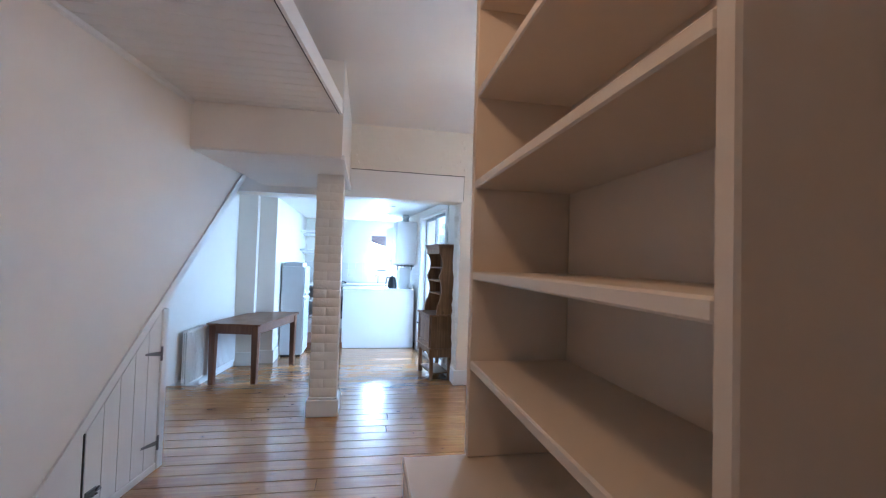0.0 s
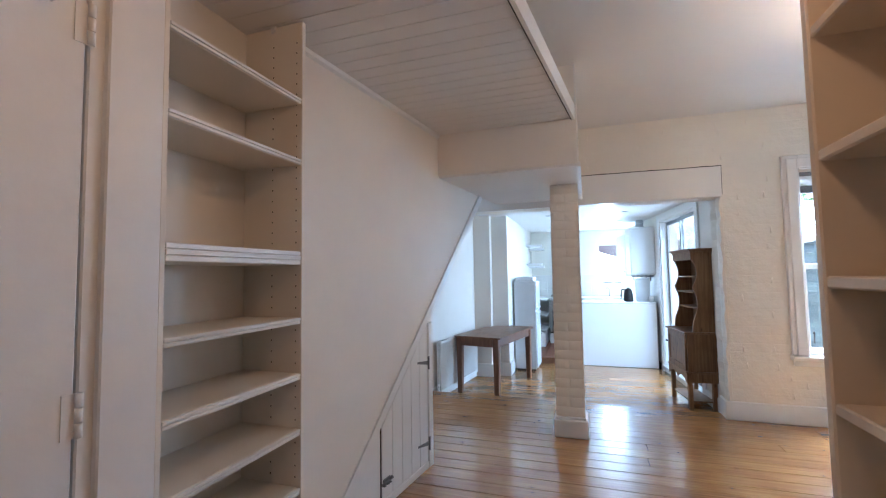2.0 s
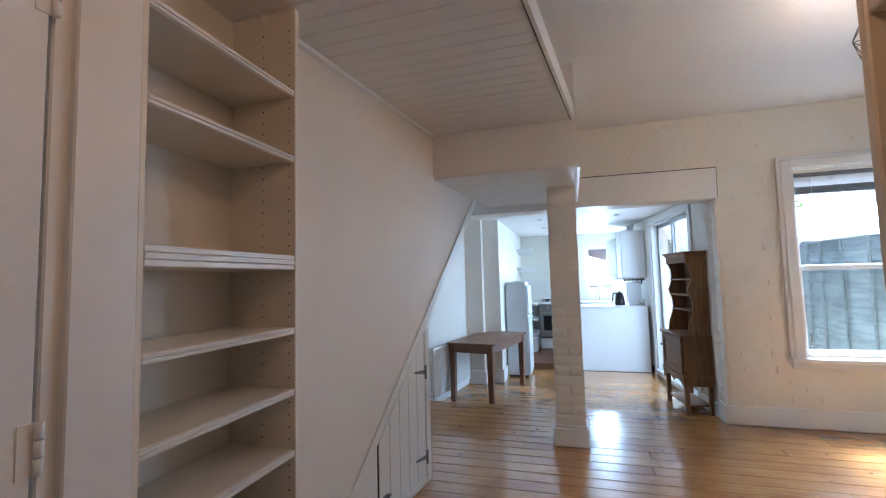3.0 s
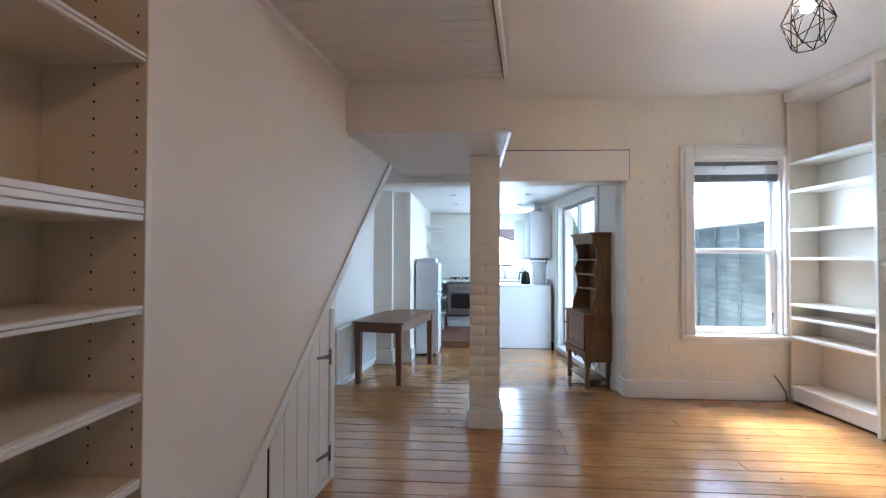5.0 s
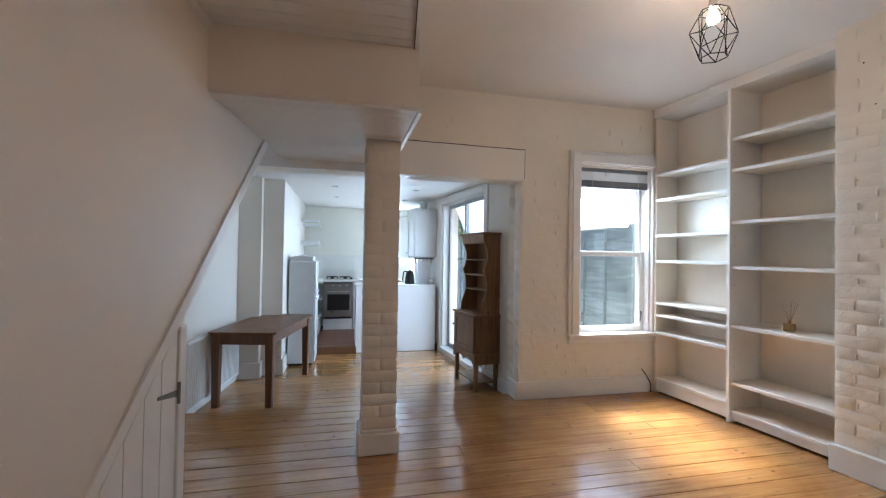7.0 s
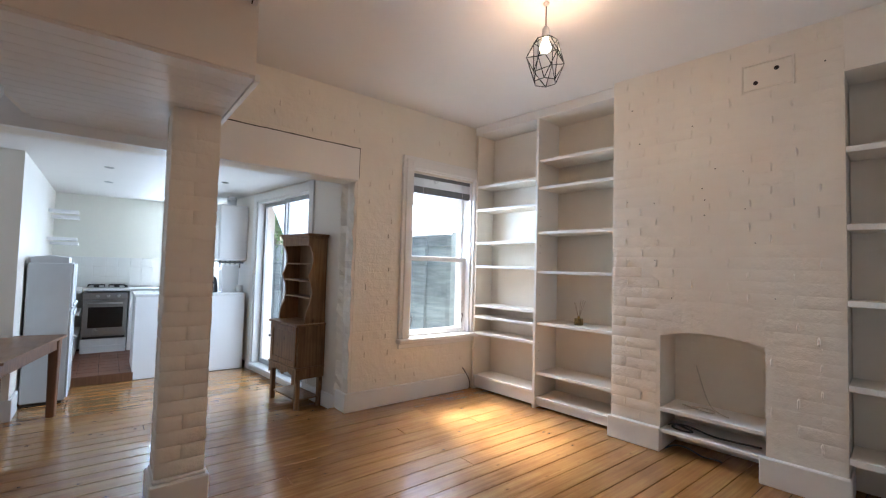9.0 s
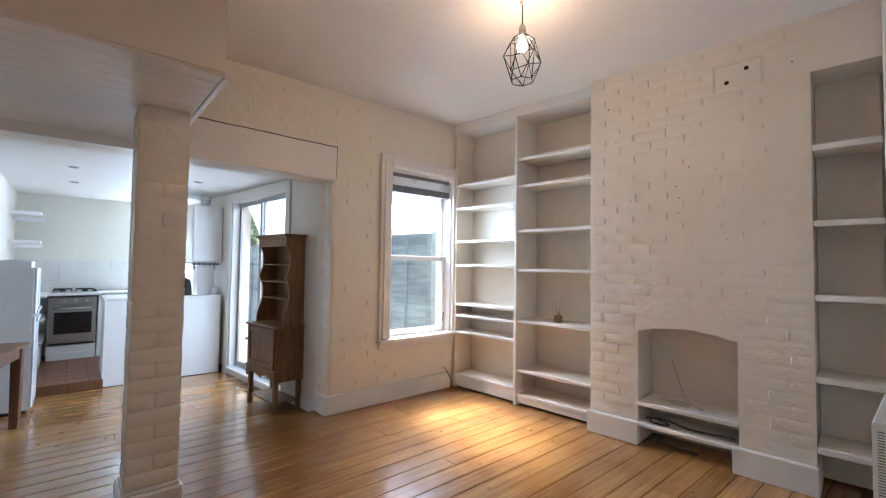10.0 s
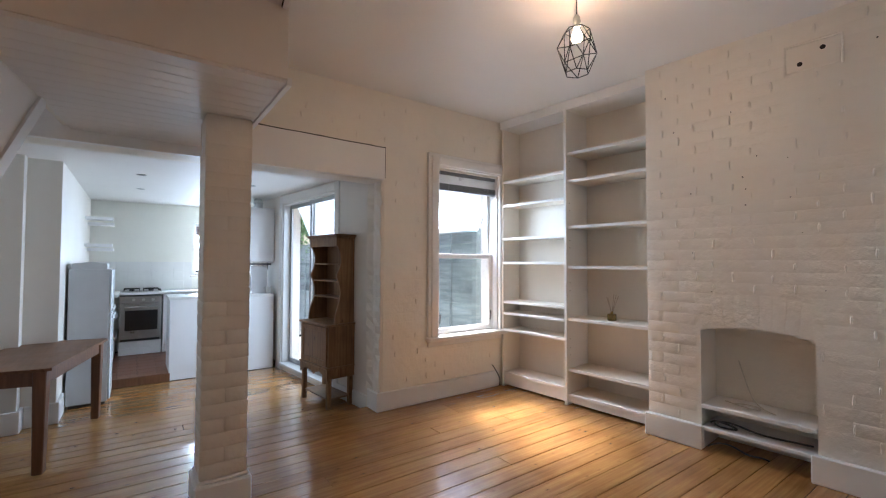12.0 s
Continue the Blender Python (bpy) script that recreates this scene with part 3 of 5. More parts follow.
# kitchen window
kw = structure(thing("window_2", pose(0, 0, 0), "small white kitchen window above the sink", "window"), "small white kitchen window above the sink", "window")
x0, x1, z0, z1 = KW
boxes("window_frame", [(x0, x0 + 0.045, 12.56, 12.62, z0, z1), (x1 - 0.045, x1, 12.56, 12.62, z0, z1), (x0 + 0.045, x1 - 0.045, 12.56, 12.62, z0, z0 + 0.045), (x0 + 0.045, x1 - 0.045, 12.56, 12.62, z1 - 0.045, z1), (x0 + 0.045, x1 - 0.045, 12.565, 12.615, 1.50, 1.53)], UPVC, kw, bev=0.004)
p = boxpart("pane", (x0 + 0.04, x1 - 0.04, 12.588, 12.592, z0 + 0.04, z1 - 0.04), GLASS, kw, bev=0)
p.visible_shadow = False
boxpart("window_sill", (x0 - 0.03, x1 + 0.03, 12.46, 12.56, z0 - 0.025, z0), TRIM, kw, bev=0.004)

# closed door beside the bookcase
door = structure(thing("door_2", pose(-2.478, 3.655, 0, 0, 0, -90), "flush white painted door, closed, beside the bookcase", "door"), "flush white painted door, closed, beside the bookcase", "door")
boxpart("door_leaf", (0.004, 0.78, -0.040, 0.0, 0.008, 2.04), TRIM, door, bev=0.004)
for z in (0.25, 1.0, 1.915):
    bm = bmesh.new()
    for k in range(3):
        tube(bm, (-0.002, 0.008, z + 0.034 * k), (-0.002, 0.008, z + 0.032 + 0.034 * k), 0.008)
    box(bm, 0.002, 0.03, 0.0, 0.003, z, z + 0.10)
    part("hinge", bm, TRIM, door, "painted-over butt hinge")
bm = bmesh.new()
tube(bm, (0.24, 0.012, 2.02), (0.085, 0.026, 1.975), 0.011)
box(bm, 0.21, 0.27, 0.0, 0.02, 1.995, 2.035, 0.004)
part("door_stay", bm, TRIM, door, "white painted door stay arm")
bm = bmesh.new()
box(bm, -2.62, -2.49, 3.664, 3.705, 0, 2.44, 0.004)
box(bm, -2.502, -2.472, 3.700, 3.846, 0, 2.44, 0.004)
structure(part("door_frame", bm, TRIM), "white painted door frame and wide architrave", "door frame")

# entrance door, standing open into the hall
ent = structure(thing("door_3", pose(-2.50, 2.64, 0, 0, 0, 4), "white entrance door standing open, with a night latch", "door"), "white entrance door standing open, with a night latch", "door")
boxpart("door_leaf", (0.004, 0.80, -0.044, 0.0, 0.008, 2.03), TRIM, ent, bev=0.004)
latch = boxes("night_latch", [(0.70, 0.802, 0.0, 0.042, 1.205, 1.300)], BLACK, ent, "black night latch with a brass bolt", 0.006)
boxpart("latch_bolt", (0.8025, 0.809, 0.010, 0.036, 1.222, 1.277), BRASS, latch, "worn brass latch bolt", 0.002)
bm = bmesh.new()
tube(bm, (0.745, 0.042, 1.252), (0.745, 0.066, 1.252), 0.014, None, 14)
part("turn_knob", bm, BLACK, latch, "black turn knob")
structure(boxpart("wall_lobby", (-3.9, -3.8, 1.45, 2.9, 0, 2.84), WALL, bev=0), "plain white lobby wall beyond the door", "wall")
structure(boxpart("wall_lobby", (-3.8, -2.8, 1.45, 1.55, 0, 2.84), WALL, bev=0), "plain white lobby wall", "wall")
structure(boxpart("wall_lobby", (-3.8, -2.8, 2.8, 2.9, 0, 2.84), WALL, bev=0), "plain white lobby wall", "wall")
structure(boxpart("ceiling_lobby", (-3.9, -2.8, 1.45, 2.9, 2.84, 2.9), CEIL, bev=0), "white lobby ceiling", "ceiling")

# front wall casing beside the right alcove
bm = bmesh.new()
box(bm, 0.72, 1.26, 4.152, 4.180, 0.0, 2.78, 0.004)
box(bm, 1.26, 1.42, 4.152, 4.272, 0.0, 2.83, 0.006)
box(bm, 0.66, 0.72, 4.152, 4.200, 0.0, 2.78, 0.006)
structure(part("trim_casing", bm, TRIM), "tall white casing at the end of the front wall", "casing")

# ---- pillar ----
pillar = thing("brick_pillar", pose(-1.5285, 6.8475, 0), "slim white painted brick pillar on a plain plinth", "pillar")
boxpart("core", (-0.108, 0.108, -0.108, 0.108, 0.0, 2.107), BRICKPAINT, pillar, bev=0)
boxpart("plinth", (-0.138, 0.138, -0.138, 0.138, 0.0, 0.145), TRIM, pillar, "smooth white plinth", 0.008)
boxpart("plinth_top", (-0.122, 0.122, -0.122, 0.122, 0.145, 0.165), TRIM, pillar, "", 0.006)

# ---- shelves beside the chimney breast ----
def shelf_unit(name, m, y0, y1, depth, zs, top, label, board=0.022, left=True, right=True, kick=True):
    ob = thing(name, m, label, "shelving", "built-in shelves")
    boxpart("back_panel", (depth, depth + 0.012, y0, y1, 0.02, top), SHELF, ob, bev=0)
    if left:
        boxpart("upright", (0.0, depth, y1 - 0.026, y1, 0.0, top), SHELF, ob, bev=0.003)
    if right:
        boxpart("upright", (0.0, depth, y0, y0 + 0.026, 0.0, top), SHELF, ob, bev=0.003)
    a, b = y0 + (0.0262 if right else 0.0), y1 - (0.0262 if left else 0.0)
    for z in zs:
        s = boxpart("shelf", (0.006, depth - 0.001, a, b, z - board, z), SHELF, ob, bev=0.003)
        boxpart("shelf_lip", (0.0, 0.0058, a, b, z - board - 0.004, z + 0.001), TRIM, s, "white painted front lip", 0.002)
    if kick:
        boxpart("kickboard", (0.012, 0.028, a, b, 0.022, zs[-1] - board - 0.001), TRIM, ob, bev=0.002)
    return ob


shelf_unit("bookshelf", SHELVES, -0.771, 0.02, 0.27, (2.185, 1.93, 1.575, 1.32, 0.905, 0.785, 0.61, 0.155), 2.75, "tall empty white built-in bookshelf in the alcove", right=False)
s2 = shelf_unit("bookshelf", SHELVES, -1.60, -0.801, 0.34, (2.345, 2.085, 1.655, 1.283, 0.80, 0.335, 0.105), 2.76, "deep empty white built-in bookshelf beside the chimney breast", right=False, left=False)
boxpart("upright", (-0.02, 0.34, -0.80, -0.772, 0.0, 2.765), TRIM, s2, bev=0.003)
bm = bmesh.new()
box(bm, -0.01, 0.35, -1.60, 0.03, 2.752, 2.838, 0.003, SHELVES)
structure(part("trim_header", bm, TRIM), "white boxed header above the bookshelves", "header")
tagged(boxes("shelf_pegs", [(0.03, 0.036, -0.8015, -0.7995, z, z + 0.006) for z in (0.45, 0.52, 0.60, 1.05, 1.12, 1.45, 1.52, 1.80, 1.87, 2.2, 2.27)], DARKGAP, s2, "dark peg holes", 0), kind="stuff")

RA = shelf_unit("bookshelf", BREAST, -1.68, -1.385, 0.30, (2.05, 1.60, 1.165, 0.69, 0.285), 2.50, "narrow white built-in shelves in the dim alcove", left=False, right=False, board=0.03, kick=False)
bm = bmesh.new()
box(bm, 0.02, 0.32, -1.72, -1.3815, 2.50, 2.838, 0.0, BREAST)
structure(part("trim_header", bm, WALL), "plain white panel above the alcove shelves", "panel")

# ---- chimney breast ----
W, F0, F1, FTOP = 1.38, 0.37, 1.00, 0.835
breast = thing("chimney_breast", BREAST, "white painted brick chimney breast with an arched fireplace", "chimney breast")
bm = bmesh.new()
box(bm, 0.03, 0.42, -F0, 0.0, 0, 2.84)
box(bm, 0.03, 0.42, -W, -F1, 0, 2.84)
arch = [(-F0 - (F1 - F0) * i / 12, FTOP + 0.045 * math.sin(math.pi * i / 12)) for i in range(13)]
prism(bm, [(-F0, 2.84)] + arch + [(-F1, 2.84)], 0, 0.03, 0.42)
part("core", bm, BRICKPAINT, breast)
bm = bmesh.new()
box(bm, 0.34, 0.36, -F1, -F0, 0.0, 0.95)
part("fireback", bm, BRICKWALL, breast, "painted rough fireplace back")
boxes("hearth_shelf", [(0.02, 0.34, -F1 + 0.002, -F0 - 0.002, 0.285, 0.315)], TRIM, breast, "white shelf in the fireplace", 0.005)
boxes("hearth_shelf", [(0.012, 0.34, -F1 - 0.01, -F0 - 0.002, 0.135, 0.162)], TRIM, breast, "white shelf in the fireplace", 0.005)
boxes("plinth", [(-0.012, 0.028, -F0 - 0.012, 0.012, 0.0, 0.168), (0.028, 0.34, -F0 - 0.012, -F0 - 0.001, 0.0, 0.134)], TRIM, breast, "white skirting round the breast", 0.006)
boxes("plinth", [(-0.012, 0.028, -W - 0.012, -F1 + 0.03, 0.0, 0.168), (0.0, 0.30, -W - 0.014, -W - 0.001, 0.0, 0.168)], TRIM, breast, "white skirting round the breast", 0.006)
boxpart("vent_panel", (0.022, 0.034, -1.145, -0.885, 2.51, 2.675), BRICKPAINT, breast, "painted-over recessed vent plate", 0.006)
for s, z in ((0.955, 2.555), (1.065, 2.625)):
    bm = bmesh.new()
    tube(bm, (0.0205, -s, z), (0.03, -s, z), 0.014, None, 14)
    part("vent_hole", bm, DARKGAP, breast, "dark round hole")
boxes("vent_rim", [(0.018, 0.030, -1.157, -1.1455, 2.498, 2.687), (0.018, 0.030, -0.8845, -0.873, 2.498, 2.687), (0.018, 0.030, -1.145, -0.885, 2.676, 2.687)], BRICKPAINT, breast, "", 0.004)
rnd = random.Random(11)
for i in range(16):
    s, z = rnd.uniform(0.1, 1.3), rnd.uniform(1.0, 2.6)
    bm = bmesh.new()
    tube(bm, (0.0268, -s, z), (0.034, -s, z), rnd.uniform(0.003, 0.005), None, 8)
    part("nail_hole", bm, DARKGAP, breast)

def in_breast(x, y, z):
    return tuple(BREAST @ Vector((x, y, z)))


c1 = wire("cable", [in_breast(*p) for p in ((0.20, -0.47, 0.322), (0.13, -0.56, 0.332), (0.10, -0.66, 0.325), (0.16, -0.72, 0.324), (0.22, -0.62, 0.33), (0.17, -0.54, 0.326))], 0.0045, CABLE)
tagged(c1, "thin white aerial cables lying on the fireplace shelf", "cable")
c3 = wire("cable", [in_breast(*p) for p in ((0.335, -0.52, 0.60), (0.32, -0.56, 0.48), (0.24, -0.62, 0.34), (0.16, -0.70, 0.324), (0.12, -0.78, 0.322))], 0.004, CABLE)
tagged(c3, "thin pale cable hanging from the fireplace back", "cable")
c2 = wire("cable", [in_breast(*p) for p in ((0.12, -0.40, 0.172), (0.05, -0.44, 0.215), (0.045, -0.54, 0.205), (0.08, -0.60, 0.172), (0.05, -0.50, 0.172), (0.05, -0.42, 0.185), (0.06, -0.50, 0.222), (0.06, -0.62, 0.205), (0.09, -0.70, 0.171), (0.12, -0.84, 0.172), (0.08, -0.97, 0.190))], 0.0065, BLACKPLASTIC)
tagged(c2, "coiled black mains cable on the lower shelf", "cable")
c4 = wire("cable", [in_breast(*p) for p in ((0.05, -0.40, 0.02), (0.05, -0.46, 0.07), (0.06, -0.56, 0.07), (0.07, -0.64, 0.012), (0.10, -0.70, 0.03), (0.12, -0.74, 0.01))], 0.006, BLACKPLASTIC)
tagged(c4, "black mains cable on the hearth floor", "cable")
c5 = wire("cable", [(1.235, 7.545, 0.0065), (1.245, 7.53, 0.07), (1.20, 7.535, 0.14), (1.15, 7.54, 0.22), (1.14, 7.553, 0.235)], 0.005, BLACKPLASTIC)
tagged(c5, "short black cable rising at the skirting board", "cable")

# ---- bookcase in the hall, over a base cupboard ----
hb = thing("hall_bookcase", pose(-0.885, 3.18, 0), "empty cream hall bookcase above a deeper base cupboard", "bookcase")
HBW, HBD = 0.956, 0.31
boxpart("upright", (0.0, HBD, 0.0, 0.028, 0.792, 2.6), HALLSHELF, hb, "cream end panel with screw heads", 0.004)
boxpart("upright", (0.0, HBD, HBW - 0.028, HBW, 0.792, 2.6), HALLSHELF, hb, "", 0.004)
boxpart("back_panel", (HBD, HBD + 0.012, 0.0, HBW, 0.792, 2.6), HALLSHELF, hb, "", 0)
for z in (1.075, 1.34, 1.613, 1.888, 2.16, 2.43, 2.6):
    boxpart("shelf", (0.003, HBD - 0.001, 0.0285, HBW - 0.0285, z - 0.026, z), HALLSHELF, hb, "", 0.004)
boxpart("base_top", (-0.185, HBD, -0.0, HBW + 0.0, 0.765, 0.791), HALLSHELF, hb, "cream ledge top", 0.004)
boxpart("base_body", (-0.165, HBD, 0.01, HBW - 0.01, 0.0, 0.765), HALLSHELF, hb, "", 0.003)
for a in (0.02, 0.485):
    d = boxpart("base_door", (-0.184, -0.166, a, a + 0.45, 0.08, 0.75), HALLSHELF, hb, "", 0.004)
    bm = bmesh.new()
    tube(bm, (-0.185, a + 0.23, 0.66), (-0.205, a + 0.23, 0.66), 0.012, 0.016, 12)
    part("knob", bm, TRIM, d)
for z in (1.31, 1.62):
    bm = bmesh.new()
    tube(bm, (0.055, 0.002, z + 0.01), (0.055, -0.0015, z + 0.01), 0.006, None, 12)
    part("screw_head", bm, HALLSHELF, hb)

# ---- bookcase beside the hall door ----
lb = thing("alcove_bookcase", pose(-2.477, 3.85, 0), "empty cream bookcase with reeded shelf edges beside the door", "bookcase")
LBD = 0.30
boxpart("upright", (-LBD, 0.0, 0.618, 0.640, 0.0, 2.443), SHELF, lb, "cream side panel with peg holes", 0.002)
boxpart("upright", (-LBD, -0.004, 0.0, 0.018, 0.0, 2.443), SHELF, lb, "cream side panel with peg holes", 0.002)
boxpart("back_panel", (-LBD - 0.012, -LBD, 0.0, 0.64, 0.0, 2.443), SHELF, lb, "", 0)
for z, t in ((2.105, 0.024), (1.845, 0.024), (1.46, 0.055), (1.19, 0.026), (0.965, 0.026), (0.745, 0.026), (0.515, 0.026), (0.28, 0.026), (0.06, 0.05)):
    sh = boxpart("shelf", (-LBD + 0.001, -0.012, 0.0185, 0.6175, z - t, z), SHELF, lb, "", 0.003)
    n = 3 if t > 0.03 else 2
    for k in range(n):
        h = t / n
        boxpart("reeded_edge", (-0.0118, -0.004 + 0.002 * (k % 2), 0.019, 0.617, z - t + h * k + 0.0006, z - t + h * (k + 1) - 0.0006), TRIM, sh, "", 0.002)
bm = bmesh.new()
for z in [0.10 + 0.045 * i for i in range(51)]:
    for xx in (-0.03, -0.15):
        box(bm, xx, xx + 0.004, 0.6165, 0.619, z, z + 0.006)
tagged(part("peg_holes", bm, DARKGAP, lb, "small dark peg holes"), kind="stuff")

# ---- cupboard under the stairs ----
cup = thing("stair_cupboard", SKEW, "white boarded cupboard door cut to the stair slope", "cupboard")
def under(y):
    return RAKE(6.0 + y) - 0.078


bm = bmesh.new()
prism(bm, [(-1.20, 0.0), (-0.725, 0.0), (-0.725, under(-0.725)), (-1.20, max(under(-1.20), 0.01))], 0, -0.03, -0.004)
part("fixed_panel", bm, TRIM, cup, "plain white fixed panel")
y = -0.71
while y < -0.14:
    y2 = min(y + 0.117, -0.125)
    bm = bmesh.new()
    prism(bm, [(y + 0.003, 0.05), (y2 - 0.003, 0.05), (y2 - 0.003, under(y2) - 0.012), (y + 0.003, under(y) - 0.012)], 0, -0.028, 0.0)
    part("door_board", bm, TRIM, cup)
    y = y2
boxes("frame_post", [(-0.03, 0.008, -0.117, -0.055, 0.0, under(-0.12))], TRIM, cup, "white post at the cupboard's end", 0.004)
boxpart("side_panel", (-0.66, -0.031, -0.085, -0.055, 0.0, under(-0.10)), TRIM, cup, "", 0.003)
boxpart("sill", (-0.03, 0.004, -1.20, -0.12, 0.0, 0.046), TRIM, cup, "", 0.003)
for z in (0.17, 0.73):
    bm = bmesh.new()
    tube(bm, (0.008, -0.118, z - 0.045), (0.008, -0.118, z + 0.045), 0.007)
    prism(bm, [(-0.125, z - 0.014), (-0.125, z + 0.014), (-0.27, z + 0.030), (-0.275, z + 0.018)], 0, 0.001, 0.004)
    part("strap_hinge", bm, IRON, cup, "dark iron strap hinge")
bm = bmesh.new()
tube(bm, (0.012, -0.735, 0.145), (0.012, -0.61, 0.145), 0.006)
box(bm, 0.001, 0.010, -0.705, -0.63, 0.125, 0.165, 0.003)
for k in (-0.70, -0.665, -0.64):
    tube(bm, (0.004, k, 0.126), (0.020, k, 0.134), 0.005)
tube(bm, (0.012, -0.645, 0.145), (0.026, -0.64, 0.17), 0.005)
part("bolt", bm, IRON, cup, "dark iron barrel bolt")
boxpart("bolt_gap", (-0.0035, -0.001, -0.7245, -0.7125, 0.05, under(-0.725)), DARKGAP, cup, "dark gap at the door edge", 0)

# ---- pendant ----
pen = thing("pendant_lamp", pose(0.05, 5.65, 0), "black wire cage pendant lamp with a lit bulb", "lamp")
bm = bmesh.new()
tube(bm, (0, 0, 2.68), (0, 0, 2.83), 0.0035)
part("flex", bm, BLACKPLASTIC, pen)
bm = bmesh.new()
lathe(bm, [(0.004, 0.0), (0.012, 0.004), (0.018, 0.012), (0.018, 0.020)], (0, 0, 2.82))
part("ceiling_rose", bm, CERAMIC, pen)
bm = bmesh.new()
lathe(bm, [(0.006, 0.07), (0.018, 0.055), (0.022, 0.02), (0.022, 0.0), (0.016, -0.005)], (0, 0, 2.635))
part("lamp_holder", bm, CERAMIC, pen, "white lamp holder")
bm = bmesh.new()
lathe(bm, [(0.010, 0.064), (0.014, 0.045), (0.024, 0.022), (0.0300, 0.0), (0.0285, -0.012), (0.021, -0.024), (0.010, -0.031), (0.002, -0.0325)], (0, 0, 2.575))
part("bulb", bm, BULB, pen, "glowing warm bulb")
top, wide, low = [], [], []


def cage_bar(p, q, r):
    bm = bmesh.new()
    tube(bm, p, q, r, None, 6)
    part("cage_bar", bm, BLACK, pen)



for i in range(6):
    a = math.pi * i / 3
    top.append(Vector((0.068 * math.cos(a), 0.068 * math.sin(a), 2.612)))
    wide.append(Vector((0.108 * math.cos(a + 0.3), 0.108 * math.sin(a + 0.3), 2.500 + 0.020 * (-1) ** i)))
    low.append(Vector((0.066 * math.cos(a + 0.6), 0.066 * math.sin(a + 0.6), 2.372)))
for i in range(6):
    j = (i + 1) % 6
    for p, q in ((top[i], top[j]), (top[i], wide[i]), (top[j], wide[i]), (wide[i], wide[j]), (wide[i], low[i]), (wide[j], low[i]), (low[i], low[j])):
        cage_bar(p, q, 0.0028)
for i in range(0, 6, 2):
    cage_bar(top[i], Vector((0.016 * math.cos(math.pi * i / 3), 0.016 * math.sin(math.pi * i / 3), 2.640)), 0.0026)

# ---- reed diffuser ----
RD = SHELVES @ Vector((0.13, -1.16, 0.801))
rd = thing("reed_diffuser", pose(*RD), "small amber glass reed diffuser on the shelf", "diffuser")
bm = bmesh.new()
box(bm, -0.03, 0.03, -0.03, 0.03, 0.0, 0.062, 0.006)
part("bottle", bm, AMBER, rd, "square amber glass bottle")
bm = bmesh.new()
lathe(bm, [(0.012, 0.0), (0.012, 0.018), (0.010, 0.019)], (0, 0, 0.062), 12)
part("collar", bm, BRASS, rd)
for i, (dx, dy) in enumerate(((0.02, 0.05), (-0.03, 0.03), (0.01, -0.06), (0.04, -0.02), (-0.02, -0.035))):
    bm = bmesh.new()
    tube(bm, (dx * 0.12, dy * 0.12, 0.075), (dx, dy, 0.20 + 0.01 * i), 0.0015, None, 5)
    part("reed", bm, REED, rd)

# ---- dining table ----
TAB = pose(-2.40, 8.19, LOW_Z, 0, 0, -12.0)
table = thing("dining_table", TAB, "brown stained wooden dining table with square legs", "table")
TW, TL, TH = 0.65, 1.30, 0.737
bm = bmesh.new()
prism(bm, [(-TW, 0.03), (-TW + 0.03, 0), (-0.03, 0), (0, 0.03), (0, TL - 0.03), (-0.03, TL), (-TW + 0.03, TL), (-TW, TL - 0.03)], 2, TH - 0.022, TH - 0.002)
prism(bm, [(-TW + 0.006, 0.034), (-TW + 0.034, 0.006), (-0.034, 0.006), (-0.006, 0.034), (-0.006, TL - 0.034), (-0.034, TL - 0.006), (-TW + 0.034, TL - 0.006), (-TW + 0.006, TL - 0.034)], 2, TH - 0.002, TH)
part("tabletop", bm, TABLEWOOD, table)
for d in [(-TW + 0.06, -0.06, 0.045, 0.065), (-TW + 0.06, -0.06, TL - 0.065, TL - 0.045), (-TW + 0.045, -TW + 0.065, 0.06, TL - 0.06), (-0.065, -0.045, 0.06, TL - 0.06)]:
    boxpart("apron", (*d, TH - 0.125, TH - 0.0225), LEGWOOD, table, bev=0.003)
for lx in (-TW + 0.03, -0.108):
    for ly in (0.03, TL - 0.108):
        bm = bmesh.new()
        vs = box(bm, lx, lx + 0.078, ly, ly + 0.078, 0.0, TH - 0.0226, 0.006)
        cx, cy = lx + 0.039, ly + 0.039
        for v in vs:
            if v.co.z < 0.3:
                v.co.x, v.co.y = cx + (v.co.x - cx) * 0.78, cy + (v.co.y - cy) * 0.78
        part("leg", bm, LEGWOOD, table)

# ---- dresser ----
DR = pose(-0.355, 8.335, LOW_Z, 0, 0, 8)
dresser = thing("dresser", DR, "narrow antique pine dresser with open shelves above a cupboard", "dresser")
DD, DWD = 0.31, 0.60      # depth, width
zb0, zb1 = 0.34, 0.85    # base cupboard
for lx in (0.01, DD - 0.055):
    for ly in (0.01, DWD - 0.055):
        boxpart("leg", (lx, lx + 0.045, ly, ly + 0.045, 0.0, zb0 - 0.0), PINE, dresser, bev=0.004)
boxpart("stretcher_shelf", (0.03, DD - 0.03, 0.03, DWD - 0.03, 0.085, 0.100), PINE, dresser, bev=0.002)
